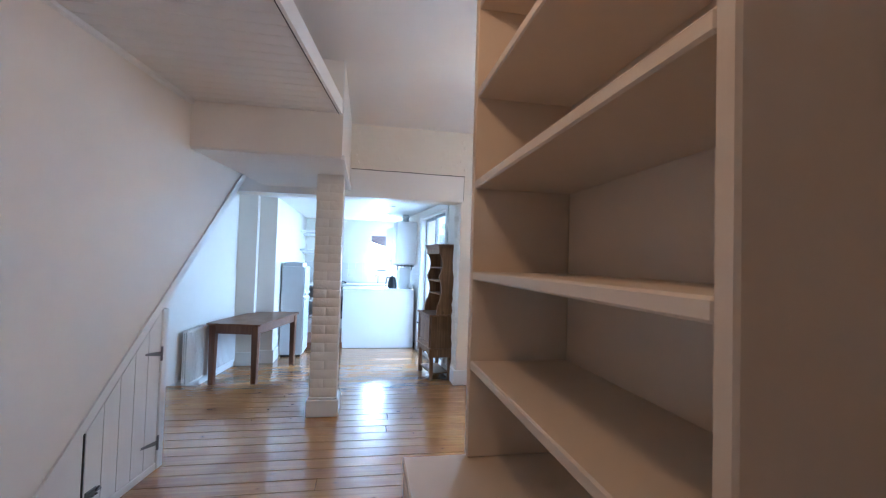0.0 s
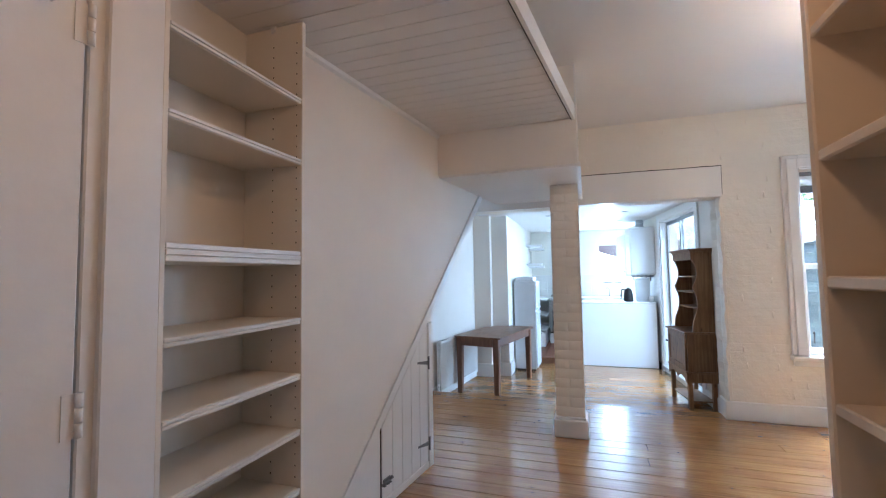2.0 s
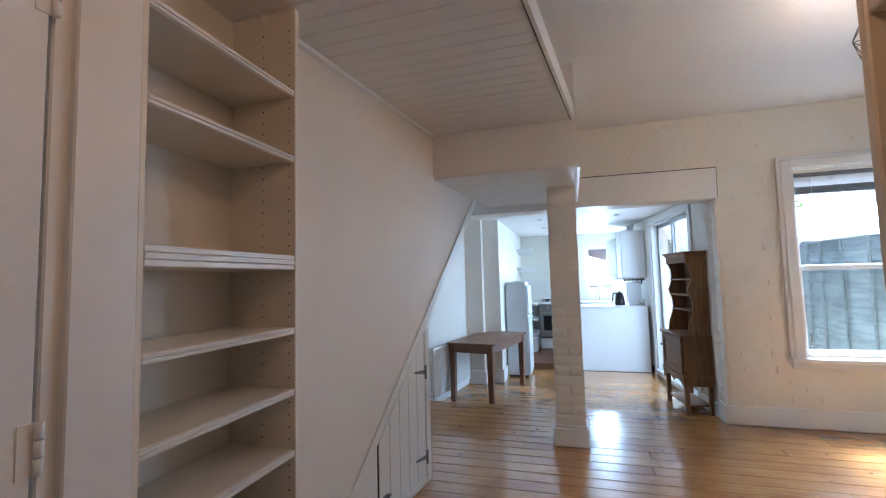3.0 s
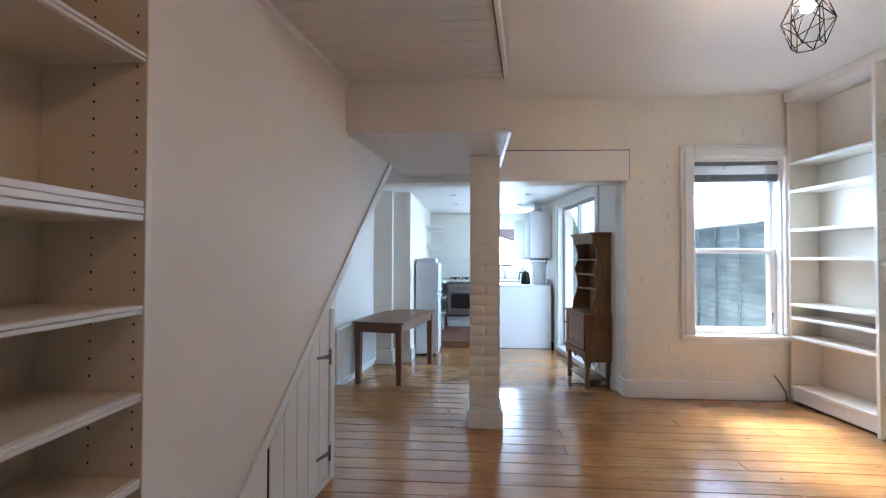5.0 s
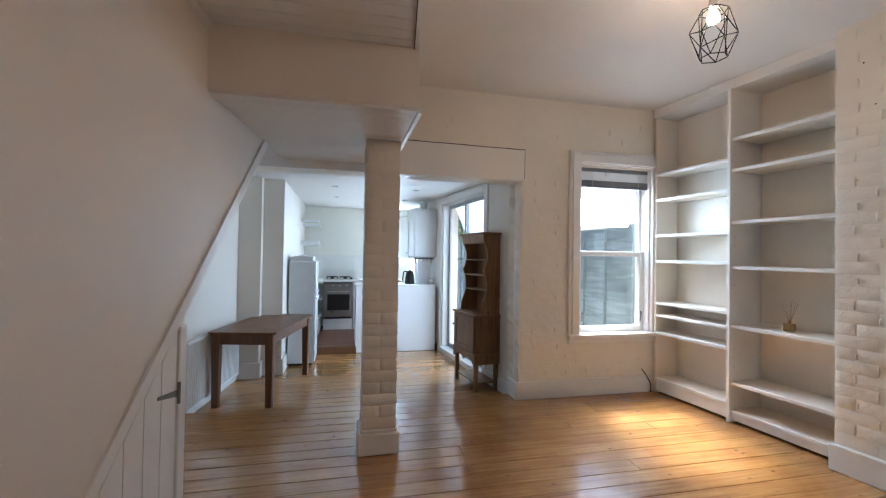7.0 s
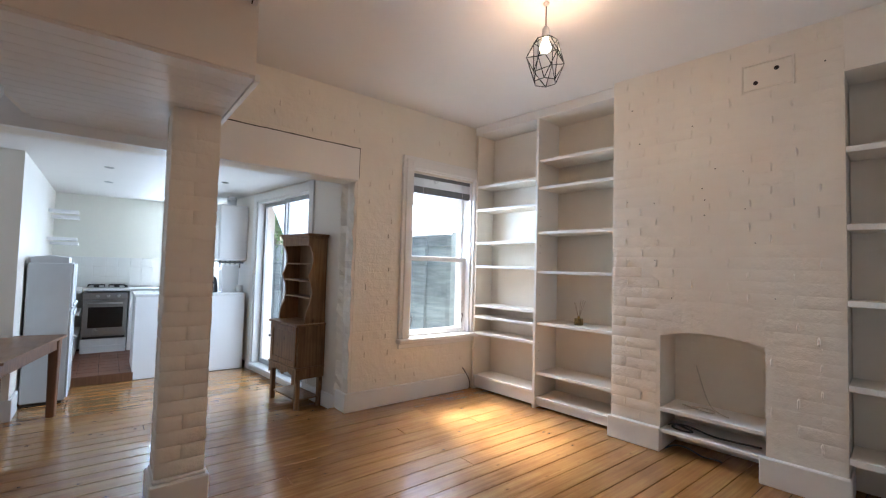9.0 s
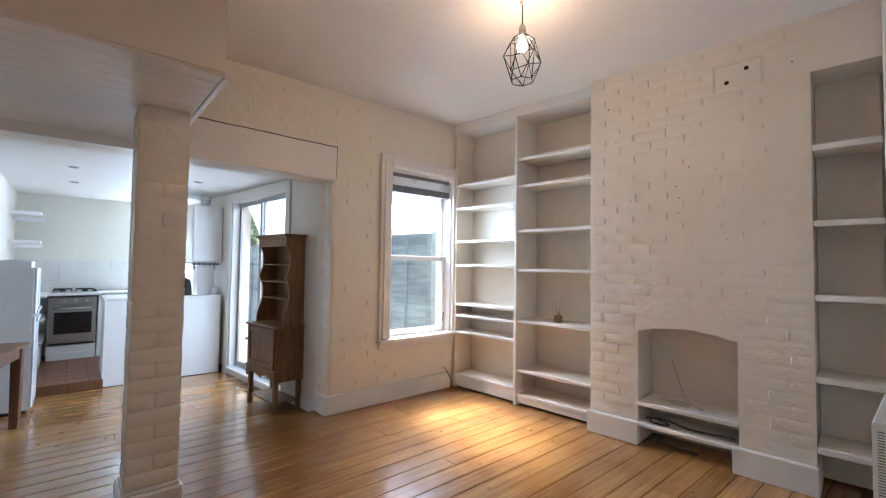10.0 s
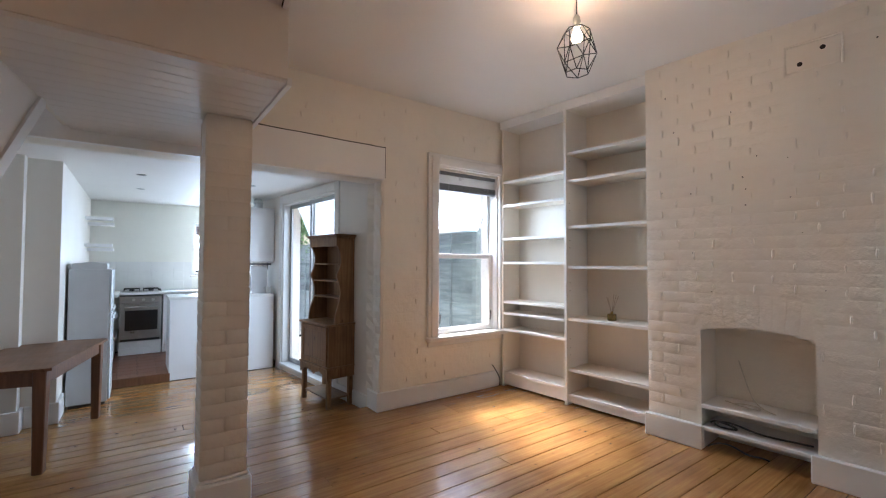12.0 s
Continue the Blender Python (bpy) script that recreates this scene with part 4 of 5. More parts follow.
# shaped front rail
pts = [(0.0, zb0 + 0.06), (0.0, zb0 - 0.05)]
for i in range(13):
    u = i / 12
    pts.append((0.05 + (DWD - 0.10) * u, zb0 - 0.03 + 0.04 * abs(math.sin(math.pi * u * 2)) + (0.012 if i % 2 else 0)))
pts += [(DWD, zb0 - 0.05), (DWD, zb0 + 0.06)]
bm = bmesh.new()
prism(bm, pts, 0, -0.004, 0.008)
part("front_rail", bm, PINE, dresser, "scalloped front rail")
boxes("base_moulding", [(-0.012, DD, -0.012, DWD + 0.012, zb0 + 0.06, zb0 + 0.078), (0.0085, DD, 0.0, 0.012, zb0 - 0.04, zb0 + 0.06), (0.0085, DD, DWD - 0.012, DWD, zb0 - 0.04, zb0 + 0.06)], PINE, dresser, bev=0.004)
boxpart("cupboard_body", (0.012, DD, 0.0, DWD, zb0 + 0.078, zb1 - 0.022), PINE, dresser, bev=0.003)
dd = boxes("cupboard_door", [(-0.008, 0.011, 0.022, 0.075, zb0 + 0.085, zb1 - 0.03), (-0.008, 0.011, DWD - 0.075, DWD - 0.022, zb0 + 0.085, zb1 - 0.03), (-0.008, 0.011, 0.075, DWD - 0.075, zb0 + 0.085, zb0 + 0.14), (-0.008, 0.011, 0.075, DWD - 0.075, zb1 - 0.085, zb1 - 0.03), (0.002, 0.011, 0.075, DWD - 0.075, zb0 + 0.14, zb1 - 0.085)], PINE, dresser, "panelled pine door", 0.004)
bm = bmesh.new()
lathe(bm, [(0.006, 0.0), (0.006, 0.012), (0.014, 0.018), (0.012, 0.028), (0.004, 0.030)], (0, 0, 0), 12)
bmesh.ops.rotate(bm, verts=bm.verts, matrix=Matrix.Rotation(radians(-90), 3, "Y"))
bmesh.ops.translate(bm, verts=bm.verts, vec=(-0.008, DWD - 0.045, 0.68))
part("knob", bm, BLACK, dd, "small dark knob")
boxpart("counter", (-0.02, DD, -0.015, DWD + 0.015, zb1 - 0.022, zb1), PINE, dresser, "", 0.005)
# upper rack: shaped sides
zt = 1.72
U0 = 0.095
def side_outline():
    pts = [(DD - 0.005, zb1), (DD - 0.005, zt), (U0, zt), (U0, zt - 0.055)]
    n = 60
    for i in range(n + 1):
        u = i / n
        z = zt - 0.055 + (zb1 - zt + 0.055) * u
        if u < 0.40:
            d = 0.052 * math.sin(math.pi * u / 0.40)
        elif u < 0.84:
            d = 0.048 * math.sin(math.pi * (u - 0.40) / 0.44)
        else:
            d = -0.016 * math.sin(math.pi * 0.5 * (u - 0.84) / 0.16)
        pts.append((U0 + d, z))
    return pts


for ly in (0.012, DWD - 0.030):
    bm = bmesh.new()
    prism(bm, [(p[0], p[1]) for p in side_outline()], 1, ly, ly + 0.018)
    part("side_panel", bm, PINE, dresser, "scalloped side panel")
boxpart("rack_back", (DD - 0.016, DD - 0.006, 0.030, DWD - 0.030, zb1, zt), PINE, dresser, bev=0.001)
for z in (1.115, 1.29, 1.465):
    boxpart("rack_shelf", (U0 + 0.012 if abs(z - 1.29) < 0.01 else U0 + 0.045, DD - 0.017, 0.0305, DWD - 0.0305, z - 0.016, z), PINE, dresser, bev=0.003)
boxpart("rack_frieze", (U0 - 0.002, U0 + 0.014, 0.012, DWD - 0.012, zt - 0.075, zt), PINE, dresser, bev=0.002)
bm = bmesh.new()
for k, (o, z0, z1) in enumerate(((0.008, zt, zt + 0.018), (0.018, zt + 0.018, zt + 0.034), (0.032, zt + 0.034, zt + 0.05))):
    box(bm, U0 - o, DD - 0.002, 0.010 - o, DWD - 0.010 + o, z0, z1, 0.004)
part("cornice", bm, PINE, dresser, "stepped moulded cornice")

# ---- radiators ----
def radiator(m, length, height, label, deep=1.0):
    """Local x along the wall, y out from it."""
    ob = thing("radiator", m @ Matrix.Diagonal((1, deep, 1, 1)), label, "radiator", "panel radiators")
    bm = bmesh.new()
    n = int(length / 0.033)
    pts = [(0.0, 0.045)]
    for i in range(n):
        a = length * i / n
        w = length / n
        pts += [(a + w * 0.12, 0.045), (a + w * 0.28, 0.054), (a + w * 0.72, 0.054), (a + w * 0.88, 0.045)]
    pts += [(length, 0.045), (length, 0.036), (0.0, 0.036)]
    prism(bm, pts, 2, 0.03, height - 0.03)
    part("front_panel", bm, RADIATOR, ob, "ribbed white front panel")
    for z in (0.0, height - 0.03):
        boxpart("frame_rim", (0, length, 0.036, 0.055, z, z + 0.03), RADIATOR, ob, "", 0.006)
    boxpart("rear_panel", (0.01, length - 0.01, 0.002, 0.012, 0.02, height - 0.02), RADIATOR, ob, "", 0.004)
    for sx in (-0.004, length + 0.0005):
        cover = boxpart("side_cover", (sx, sx + 0.0035, 0.0, 0.054, 0.01, height), RADIATOR, ob, "slotted side cover", 0.001)
        bm = bmesh.new()
        k = 0.04
        while k < height - 0.03:
            for q in (0.010, 0.031):
                box(bm, sx - 0.0006, sx + 0.0041, q, q + 0.013, k, k + 0.004)
            k += 0.011
        tagged(part("slots", bm, IRON, cover, "rows of dark slots"), kind="stuff")
    bm = bmesh.new()
    k = 0.006
    while k < length - 0.01:
        box(bm, k, k + 0.003, 0.004, 0.05, height - 0.004, height + 0.002)
        k += 0.009
    part("top_grille", bm, RADIATOR, ob, "slotted top grille")
    bm = bmesh.new()
    tube(bm, (length + 0.02, 0.028, -0.06), (length + 0.02, 0.028, 0.06), 0.007)
    tube(bm, (length + 0.02, 0.028, 0.05), (length - 0.0, 0.028, 0.05), 0.007)
    tube(bm, (length + 0.02, 0.028, 0.06), (length + 0.02, 0.028, 0.10), 0.014)
    part("valve", bm, RADIATOR, ob, "white radiator valve")
    return ob


radiator(PARTY @ pose(0.035, 0.98, LOW_Z + 0.10, 0, 0, -90), 1.22, 0.61, "white ribbed panel radiator below the table")
radiator(pose(0.55, 4.205, 0.13, 0, 0, 0), 0.60, 0.58, "white panel radiator with slotted sides on the front wall", 1.55)

# base for the added hall light, never in view
hl = thing("unseen_hall_lamp", pose(-1.38, 3.45, 2.443), "small warm ceiling lamp added in the hall, out of view", "lamp")
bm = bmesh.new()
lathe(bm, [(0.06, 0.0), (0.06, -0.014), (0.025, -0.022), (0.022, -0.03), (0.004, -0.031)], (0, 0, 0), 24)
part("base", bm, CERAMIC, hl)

# ---- kitchen ----
fr = thing("fridge_freezer", pose(-2.475, 9.84, LOW_Z), "white fridge freezer beside the pier, its side greyed for shade", "fridge")
boxpart("body", (0.0, 0.33, 0.0, 0.50, 0.03, 1.40), FRIDGESHADED, fr, "fridge side, shade put into its grey", 0.008)
boxpart("plinth", (0.02, 0.31, 0.02, 0.48, 0.0, 0.03), BLACKPLASTIC, fr, "", 0.003)
bm = bmesh.new()
prism(bm, [(0.02, 1.40), (0.02, 1.455), (0.16, 1.475), (0.30, 1.455), (0.30, 1.40)], 1, 0.01, 0.49)
part("top_cover", bm, FRIDGESHADED, fr)
for z0, z1 in ((0.05, 0.93), (0.945, 1.395)):
    d = boxpart("door", (0.332, 0.352, 0.0, 0.50, z0, z1), FRIDGE, fr, "white enamel door", 0.01)
    zz = z1 - 0.055 if z0 < 0.5 else z0 + 0.012
    boxpart("handle", (0.353, 0.370, 0.02, 0.48, zz, zz + 0.035), FRIDGE, d, "", 0.008)

oven = thing("built_in_oven", pose(-2.115, 12.0, KIT_Z), "brushed steel oven with a dark glass window below the hob", "oven")
OW = 0.52
boxpart("body", (0.0, OW, 0.0, 0.45, 0.20, 0.86), OVENSTEEL, oven, "", 0.003)
boxpart("control_panel", (0.0, OW, -0.018, -0.0005, 0.765, 0.862), OVENSTEEL, oven, "", 0.004)
for i, kx in enumerate((0.17, 0.29, 0.41)):
    bm = bmesh.new()
    tube(bm, (kx, -0.019, 0.812), (kx, -0.042, 0.812), 0.020, 0.017, 16)
    part("knob", bm, STEEL, oven)
od = boxpart("oven_door", (0.005, OW - 0.005, -0.022, -0.0005, 0.245, 0.755), OVENSTEEL, oven, "", 0.004)
boxpart("door_glass", (0.07, OW - 0.05, -0.0255, -0.0225, 0.36, 0.655), OVENGLASS, od, "dark oven glass", 0.001)
bm = bmesh.new()
tube(bm, (0.06, -0.052, 0.71), (OW - 0.06, -0.052, 0.71), 0.010, None, 12)
for kx in (0.075, OW - 0.075):
    tube(bm, (kx, -0.022, 0.71), (kx, -0.05, 0.71), 0.006)
part("door_handle", bm, STEEL, od)
boxpart("lower_slot", (0.02, OW - 0.02, -0.012, -0.0005, 0.205, 0.235), BLACKPLASTIC, oven, "dark vent slot", 0.002)

cu = thing("base_unit", pose(-2.115, 12.0, KIT_Z), "white plinth and housing below the oven", "cabinet")
boxpart("housing", (0.0, OW, 0.02, 0.45, 0.10, 0.197), KITWHITE, cu, "", 0.003)
boxpart("kickboard", (0.0, OW, 0.01, 0.025, 0.0, 0.10), KITWHITE, cu, "", 0.002)
sh = thing("open_shelf_unit", pose(-2.49, 11.55, KIT_Z), "open white shelf unit beside the oven", "shelving")
boxpart("back_panel", (0.0, 0.015, 0.0, 0.90, 0.0, 0.88), SHELF, sh, "", 0.001)
for z in (0.30, 0.58):
    boxpart("shelf", (0.015, 0.36, 0.0, 0.90, z, z + 0.03), KITWHITE, sh, "", 0.003)
boxpart("plinth", (0.015, 0.33, 0.0, 0.90, 0.0, 0.27), KITWHITE, sh, "", 0.003)

top = structure(boxes("worktop", [(-2.49, -0.62, 11.96, 12.49, 0.815, 0.850), (-2.49, -2.12, 11.5, 11.96, 0.815, 0.850)], WORKTOP, bev=0.004), "white L-shaped kitchen worktop along the walls", "worktop")
bu = thing("base_cabinet", pose(-1.58, 12.0, KIT_Z), "white kitchen base cabinet under the worktop", "cabinet")
boxpart("body", (0.0, 0.95, 0.02, 0.48, 0.0, 0.884), KITWHITE, bu, "", 0.003)
for a in (0.0, 0.48):
    boxpart("door", (a + 0.003, a + 0.472, 0.0, 0.019, 0.11, 0.875), KITWHITE, bu, "", 0.003)

isl = thing("peninsula", pose(-1.575, 10.475, LOW_Z), "white panelled kitchen peninsula with a worktop", "peninsula")
boxpart("front_panel", (0.0, 1.235, 0.0, 0.02, 0.004, 1.0), KITWHITE, isl, "plain white back panel", 0.003)
boxpart("side_panel", (0.0, 0.02, 0.021, 0.62, 0.10, 1.0), KITWHITE, isl, "", 0.003)
boxpart("body", (0.021, 1.20, 0.021, 0.60, 0.10, 0.999), KITWHITE, isl, "", 0.002)
boxpart("worktop", (-0.015, 1.235, -0.012, 0.64, 1.001, 1.034), WORKTOP, isl, "white laminate worktop", 0.004)

hob = thing("gas_hob", pose(-2.09, 12.08, 0.8505), "steel gas hob with black pan supports", "hob")
boxpart("plate", (0.0, 0.50, 0.0, 0.36, 0.0, 0.012), STEEL, hob, "", 0.003)
for cx in (0.12, 0.36):
    bm = bmesh.new()
    for cy in (0.09, 0.26):
        tube(bm, (cx - 0.09, cy, 0.042), (cx + 0.09, cy, 0.042), 0.006, None, 6)
        tube(bm, (cx, cy - 0.07, 0.042), (cx, cy + 0.07, 0.042), 0.006, None, 6)
        tube(bm, (cx, cy, 0.012), (cx, cy, 0.030), 0.035, 0.030, 14)
    for ex in (-0.095, 0.095):
        tube(bm, (cx + ex, 0.03, 0.042), (cx + ex, 0.33, 0.042), 0.006, None, 6)
        for ey in (0.03, 0.33):
            tube(bm, (cx + ex, ey, 0.012), (cx + ex, ey, 0.044), 0.005, None, 6)
    part("pan_support", bm, BLACK, hob, "black pan support")
for i in range(4):
    bm = bmesh.new()
    tube(bm, (0.475, 0.06 + 0.08 * i, 0.012), (0.475, 0.06 + 0.08 * i, 0.030), 0.014, None, 10)
    part("knob", bm, BLACK, hob)

# wall shelves
for z in (1.90, 1.53):
    for y, zz in ((11.65, z), (12.05, z - 0.05)):
        f = boxpart("floating_shelf", (-2.498, -2.20, y, y + 0.20, zz - 0.02, zz + 0.02), KITWHITE, None, bev=0.003)
        tagged(f, "thick white floating shelf on the kitchen wall", "shelf", "floating shelves")

# boiler and wall cabinet
BO = SIDE @ pose(-0.385, 2.22, 1.30)
bo = thing("boiler", BO, "white wall-mounted gas boiler above the peninsula", "boiler")
boxpart("casing", (0.0, 0.383, 0.0, 0.34, 0.0, 0.78), KITWHITE, bo, "white steel casing", 0.02)
bm = bmesh.new()
tube(bm, (0.20, 0.17, 0.78), (0.20, 0.17, 0.86), 0.06, None, 20)
tube(bm, (0.20, 0.17, 0.86), (0.20, 0.17, 0.91), 0.07, 0.05, 20)
part("flue", bm, FRIDGE, bo, "white flue elbow")
bm = bmesh.new()
for k in range(5):
    tube(bm, (0.06 + 0.065 * k, 0.10, -0.10), (0.06 + 0.065 * k, 0.10, 0.0), 0.009, None, 8)
box(bm, 0.03, 0.36, 0.07, 0.13, -0.035, -0.012)
part("pipes", bm, IRON, bo, "dark boiler pipes")
wc = thing("wall_cabinet", SIDE @ pose(-0.36, 2.60, 1.28), "beige kitchen wall cabinet beyond the boiler", "cabinet")
boxpart("body", (0.0, 0.358, 0.0, 0.80, 0.0, 0.72), KITWALL, wc, "", 0.003)
for a in (0.0, 0.40):
    d = boxpart("door", (-0.02, -0.001, a + 0.002, a + 0.398, 0.0, 0.72), KITWALL, wc, "", 0.003)
    bm = bmesh.new()
    tube(bm, (-0.021, a + 0.05, 0.08), (-0.04, a + 0.05, 0.08), 0.008, 0.011, 10)
    part("knob", bm, STEEL, d)

# worktop clutter
TOPZ = LOW_Z + 1.0345
wf = thing("water_filter", pose(-0.60, 10.62, TOPZ), "white upright countertop appliance", "appliance")
bm = bmesh.new()
prism(bm, [(0.0, 0.0), (0.20, 0.0), (0.20, 0.36), (-0.02, 0.36)], 1, 0.0, 0.22)
part("body", bm, FRIDGE, wf)
boxpart("lid", (-0.022, 0.202, -0.002, 0.222, 0.361, 0.385), FRIDGE, wf, "", 0.006)
mug = thing("mug", pose(-0.39, 10.60, TOPZ), "white ceramic mug on the worktop", "mug")
bm = bmesh.new()
lathe(bm, [(0.030, 0.0), (0.038, 0.004), (0.040, 0.095), (0.036, 0.095), (0.034, 0.01)], (0, 0, 0), 18)
part("cup", bm, CERAMIC, mug)
part("handle", (lambda b: (tube(b, (-0.04, 0, 0.08), (-0.062, 0, 0.065), 0.006), tube(b, (-0.062, 0, 0.065), (-0.060, 0, 0.03), 0.006), tube(b, (-0.060, 0, 0.03), (-0.039, 0, 0.022), 0.006), b)[-1])(bmesh.new()), CERAMIC, mug)
kt = thing("kettle", pose(-0.72, 10.72, TOPZ), "black cordless kettle on the worktop", "kettle")
bm = bmesh.new()
lathe(bm, [(0.075, 0.0), (0.078, 0.02), (0.070, 0.12), (0.055, 0.19), (0.045, 0.205), (0.012, 0.215), (0.010, 0.23), (0.002, 0.232)], (0, 0, 0), 20)
part("body", bm, BLACKPLASTIC, kt)
bm = bmesh.new()
tube(bm, (-0.05, 0, 0.20), (-0.10, 0, 0.195), 0.010)
tube(bm, (-0.10, 0, 0.195), (-0.115, 0, 0.05), 0.010)
part("handle", bm, BLACKPLASTIC, kt)
tp = thing("sink_tap", pose(-0.93, 12.42, 0.8505), "chrome mixer tap behind the peninsula", "tap")
bm = bmesh.new()
tube(bm, (0, 0, 0), (0, 0, 0.16), 0.012)
tube(bm, (0, 0, 0.16), (-0.05, -0.10, 0.20), 0.010)
tube(bm, (-0.05, -0.10, 0.20), (-0.055, -0.12, 0.16), 0.010)
part("spout", bm, STEEL, tp)
bm = bmesh.new()
tube(bm, (0, 0, 0.14), (0.05, -0.02, 0.20), 0.006)
part("lever", bm, STEEL, tp)

# ceiling spots, socket
for p in ((-1.90, 9.75), (-1.90, 10.85), (-0.80, 9.75), (-0.80, 10.9)):
    sp = thing("ceiling_spot", pose(*p, DIN_CEIL), "small recessed ceiling spotlight, unlit", "spotlight", "recessed spots")
    bm = bmesh.new()
    lathe(bm, [(0.045, -0.002), (0.045, -0.006), (0.036, -0.008), (0.030, -0.003)], (0, 0, 0), 20)
    part("bezel", bm, STEEL, sp)
    bm = bmesh.new()
    tube(bm, (0, 0, -0.0005), (0, 0, -0.003), 0.029, None, 20)
    part("lens", bm, OVENGLASS, sp)
so = thing("wall_socket", SIDE @ pose(-0.002, -0.34, 0.10), "white wall socket above the dining skirting", "socket")
boxpart("faceplate", (-0.012, 0.0, -0.043, 0.043, 0.0, 0.086), CERAMIC, so, "", 0.003)
boxes("socket_holes", [(-0.0128, -0.0122, -0.012 + k, -0.008 + k, 0.03, 0.04) for k in (0.0, 0.02)], DARKGAP, so, "", 0)

# ---- garden outside ----
gr = structure(boxpart("ground", (-300, 300, 7.81, 600, -0.42, -0.30), PAVING, bev=0), "pale paved garden ground", "ground")
gr2 = structure(boxpart("ground", (-300, 300, -300, 7.81, -0.42, -0.30), PAVING, bev=0), "plain ground under the house", "ground")
fence = thing("garden_fence", pose(1.92, 8.66, -0.30, 0, 0, 92), "weathered grey-green overlap fence panels", "fence")
slat_rnd = random.Random(17)


def wavy_slat(xa, xb, z0, z1):
    """A feather-edged overlap slat: thin top tucked in, wavy lower edge standing out."""
    bm = bmesh.new()
    rings = []
    for k in range(13):
        x, lower = xa + (xb - xa) * k / 12, z0 + slat_rnd.uniform(-0.010, 0.010)
        rings.append([bm.verts.new(p) for p in ((x, 0.002, z1), (x, 0.008, z1), (x, 0.052, lower), (x, 0.040, lower))])
    for a, b in zip(rings, rings[1:]):
        for j in range(4):
            bm.faces.new([a[j], a[(j + 1) % 4], b[(j + 1) % 4], b[j]])
    bm.faces.new(rings[0]), bm.faces.new(rings[-1])
    part("slat", bm, FENCE, fence)


for px in range(5):
    xa = px * 1.83 + 0.05
    boxpart("post", (xa - 0.05, xa + 0.05, -0.03, 0.07, 0.0, 2.08), FENCE, fence, bev=0.006)
    for i in range(14):
        z = 0.03 + i * 0.143
        wavy_slat(xa + 0.05, xa + 1.78, z, z + 0.165)
    for o in (0.5, 1.0, 1.45):
        boxpart("batten", (xa + o, xa + o + 0.036, 0.050, 0.070, 0.03, 2.03), FENCE, fence, bev=0.003)
    boxpart("cap_rail", (xa + 0.05, xa + 1.78, -0.005, 0.045, 2.032, 2.06), FENCE, fence, bev=0.004)
gw = thing("garden_wall", pose(0, 0, 0), "white rendered garden wall end beside the fence", "wall")
boxpart("wall_face", (1.86, 2.2, 7.82, 8.58, -0.30, 2.9), RENDERWALL, gw, bev=0.01)

hs = thing("neighbour_house", pose(-3.2, 26.0, -0.30), "low brick outbuilding with white windows beyond the garden", "house")
boxpart("wall", (0.0, 8.0, 0.0, 5.0, 0.0, 2.25), RENDERWALL, hs, bev=0)
bm = bmesh.new()
prism(bm, [(-0.3, 2.25), (8.3, 2.25), (8.3, 2.35), (7.0, 3.15), (1.0, 3.15), (-0.3, 2.35)], 1, -0.3, 5.3)
part("roof", bm, ROOFTILE, hs)
for wx, wz in ((0.9, 0.7), (2.5, 0.7), (4.1, 0.7), (5.8, 0.7)):
    w = boxes("window", [(wx, wx + 1.2, -0.04, -0.0, wz, wz + 0.08), (wx, wx + 1.2, -0.04, 0.0, wz + 1.4, wz + 1.48), (wx, wx + 0.08, -0.04, 0.0, wz + 0.08, wz + 1.4), (wx + 1.12, wx + 1.2, -0.04, 0.0, wz + 0.08, wz + 1.4), (wx + 0.56, wx + 0.64, -0.04, 0.0, wz + 0.08, wz + 1.4)], UPVC, hs, "white window frame", 0)
    boxpart("pane", (wx + 0.08, wx + 1.12, -0.012, -0.004, wz + 0.08, wz + 1.4), OVENGLASS, w, "", 0)

def tree(at, height, spread, seed, label):
    r = random.Random(seed)
    ob = thing("tree", pose(*at), label, "tree")
    bm = bmesh.new()
    tips = []
    tube(bm, (0, 0, 0), (0.05, 0.03, height * 0.45), 0.11, 0.07, 9)
    for i in range(9):
        a, e = r.uniform(0, 6.28), r.uniform(0.3, 1.0)
        b = Vector((0.05, 0.03, height * r.uniform(0.30, 0.45)))
        t = b + Vector((math.cos(a) * spread * e * 0.7, math.sin(a) * spread * e * 0.7, height * r.uniform(0.2, 0.5)))
        tube(bm, b, t, 0.04, 0.012, 6)
        tips += [b.lerp(t, 0.6), t]
    part("trunk", bm, BARK, ob)
    vs, fs = [], []
    for i in range(7000):
        c = r.choice(tips) + Vector((r.gauss(0, 0.34), r.gauss(0, 0.34), r.gauss(0, 0.30))) * spread * 0.45
        u = Vector((r.gauss(0, 1), r.gauss(0, 1), r.gauss(0, 0.6))).normalized()
        w = u.orthogonal().normalized()
        s = r.uniform(0.045, 0.085)
        k = len(vs)
        vs += [c - u * s, c + w * s * 0.5, c + u * s, c - w * s * 0.5]
        fs.append((k, k + 1, k + 2, k + 3))
    me = bpy.data.meshes.new("crown")
    me.from_pydata([tuple(v) for v in vs], [], fs)
    me.materials.append(LEAF)
    c = new("crown", me)
    c.parent = ob
    tagged(c, "many small green leaves")
    return ob


tree((1.9, 14.5, -0.30), 4.6, 1.5, 4, "leafy green garden tree beyond the fence")
tree((2.5, 18.5, -0.30), 5.6, 2.0, 9, "leafy green tree at the end of the garden")

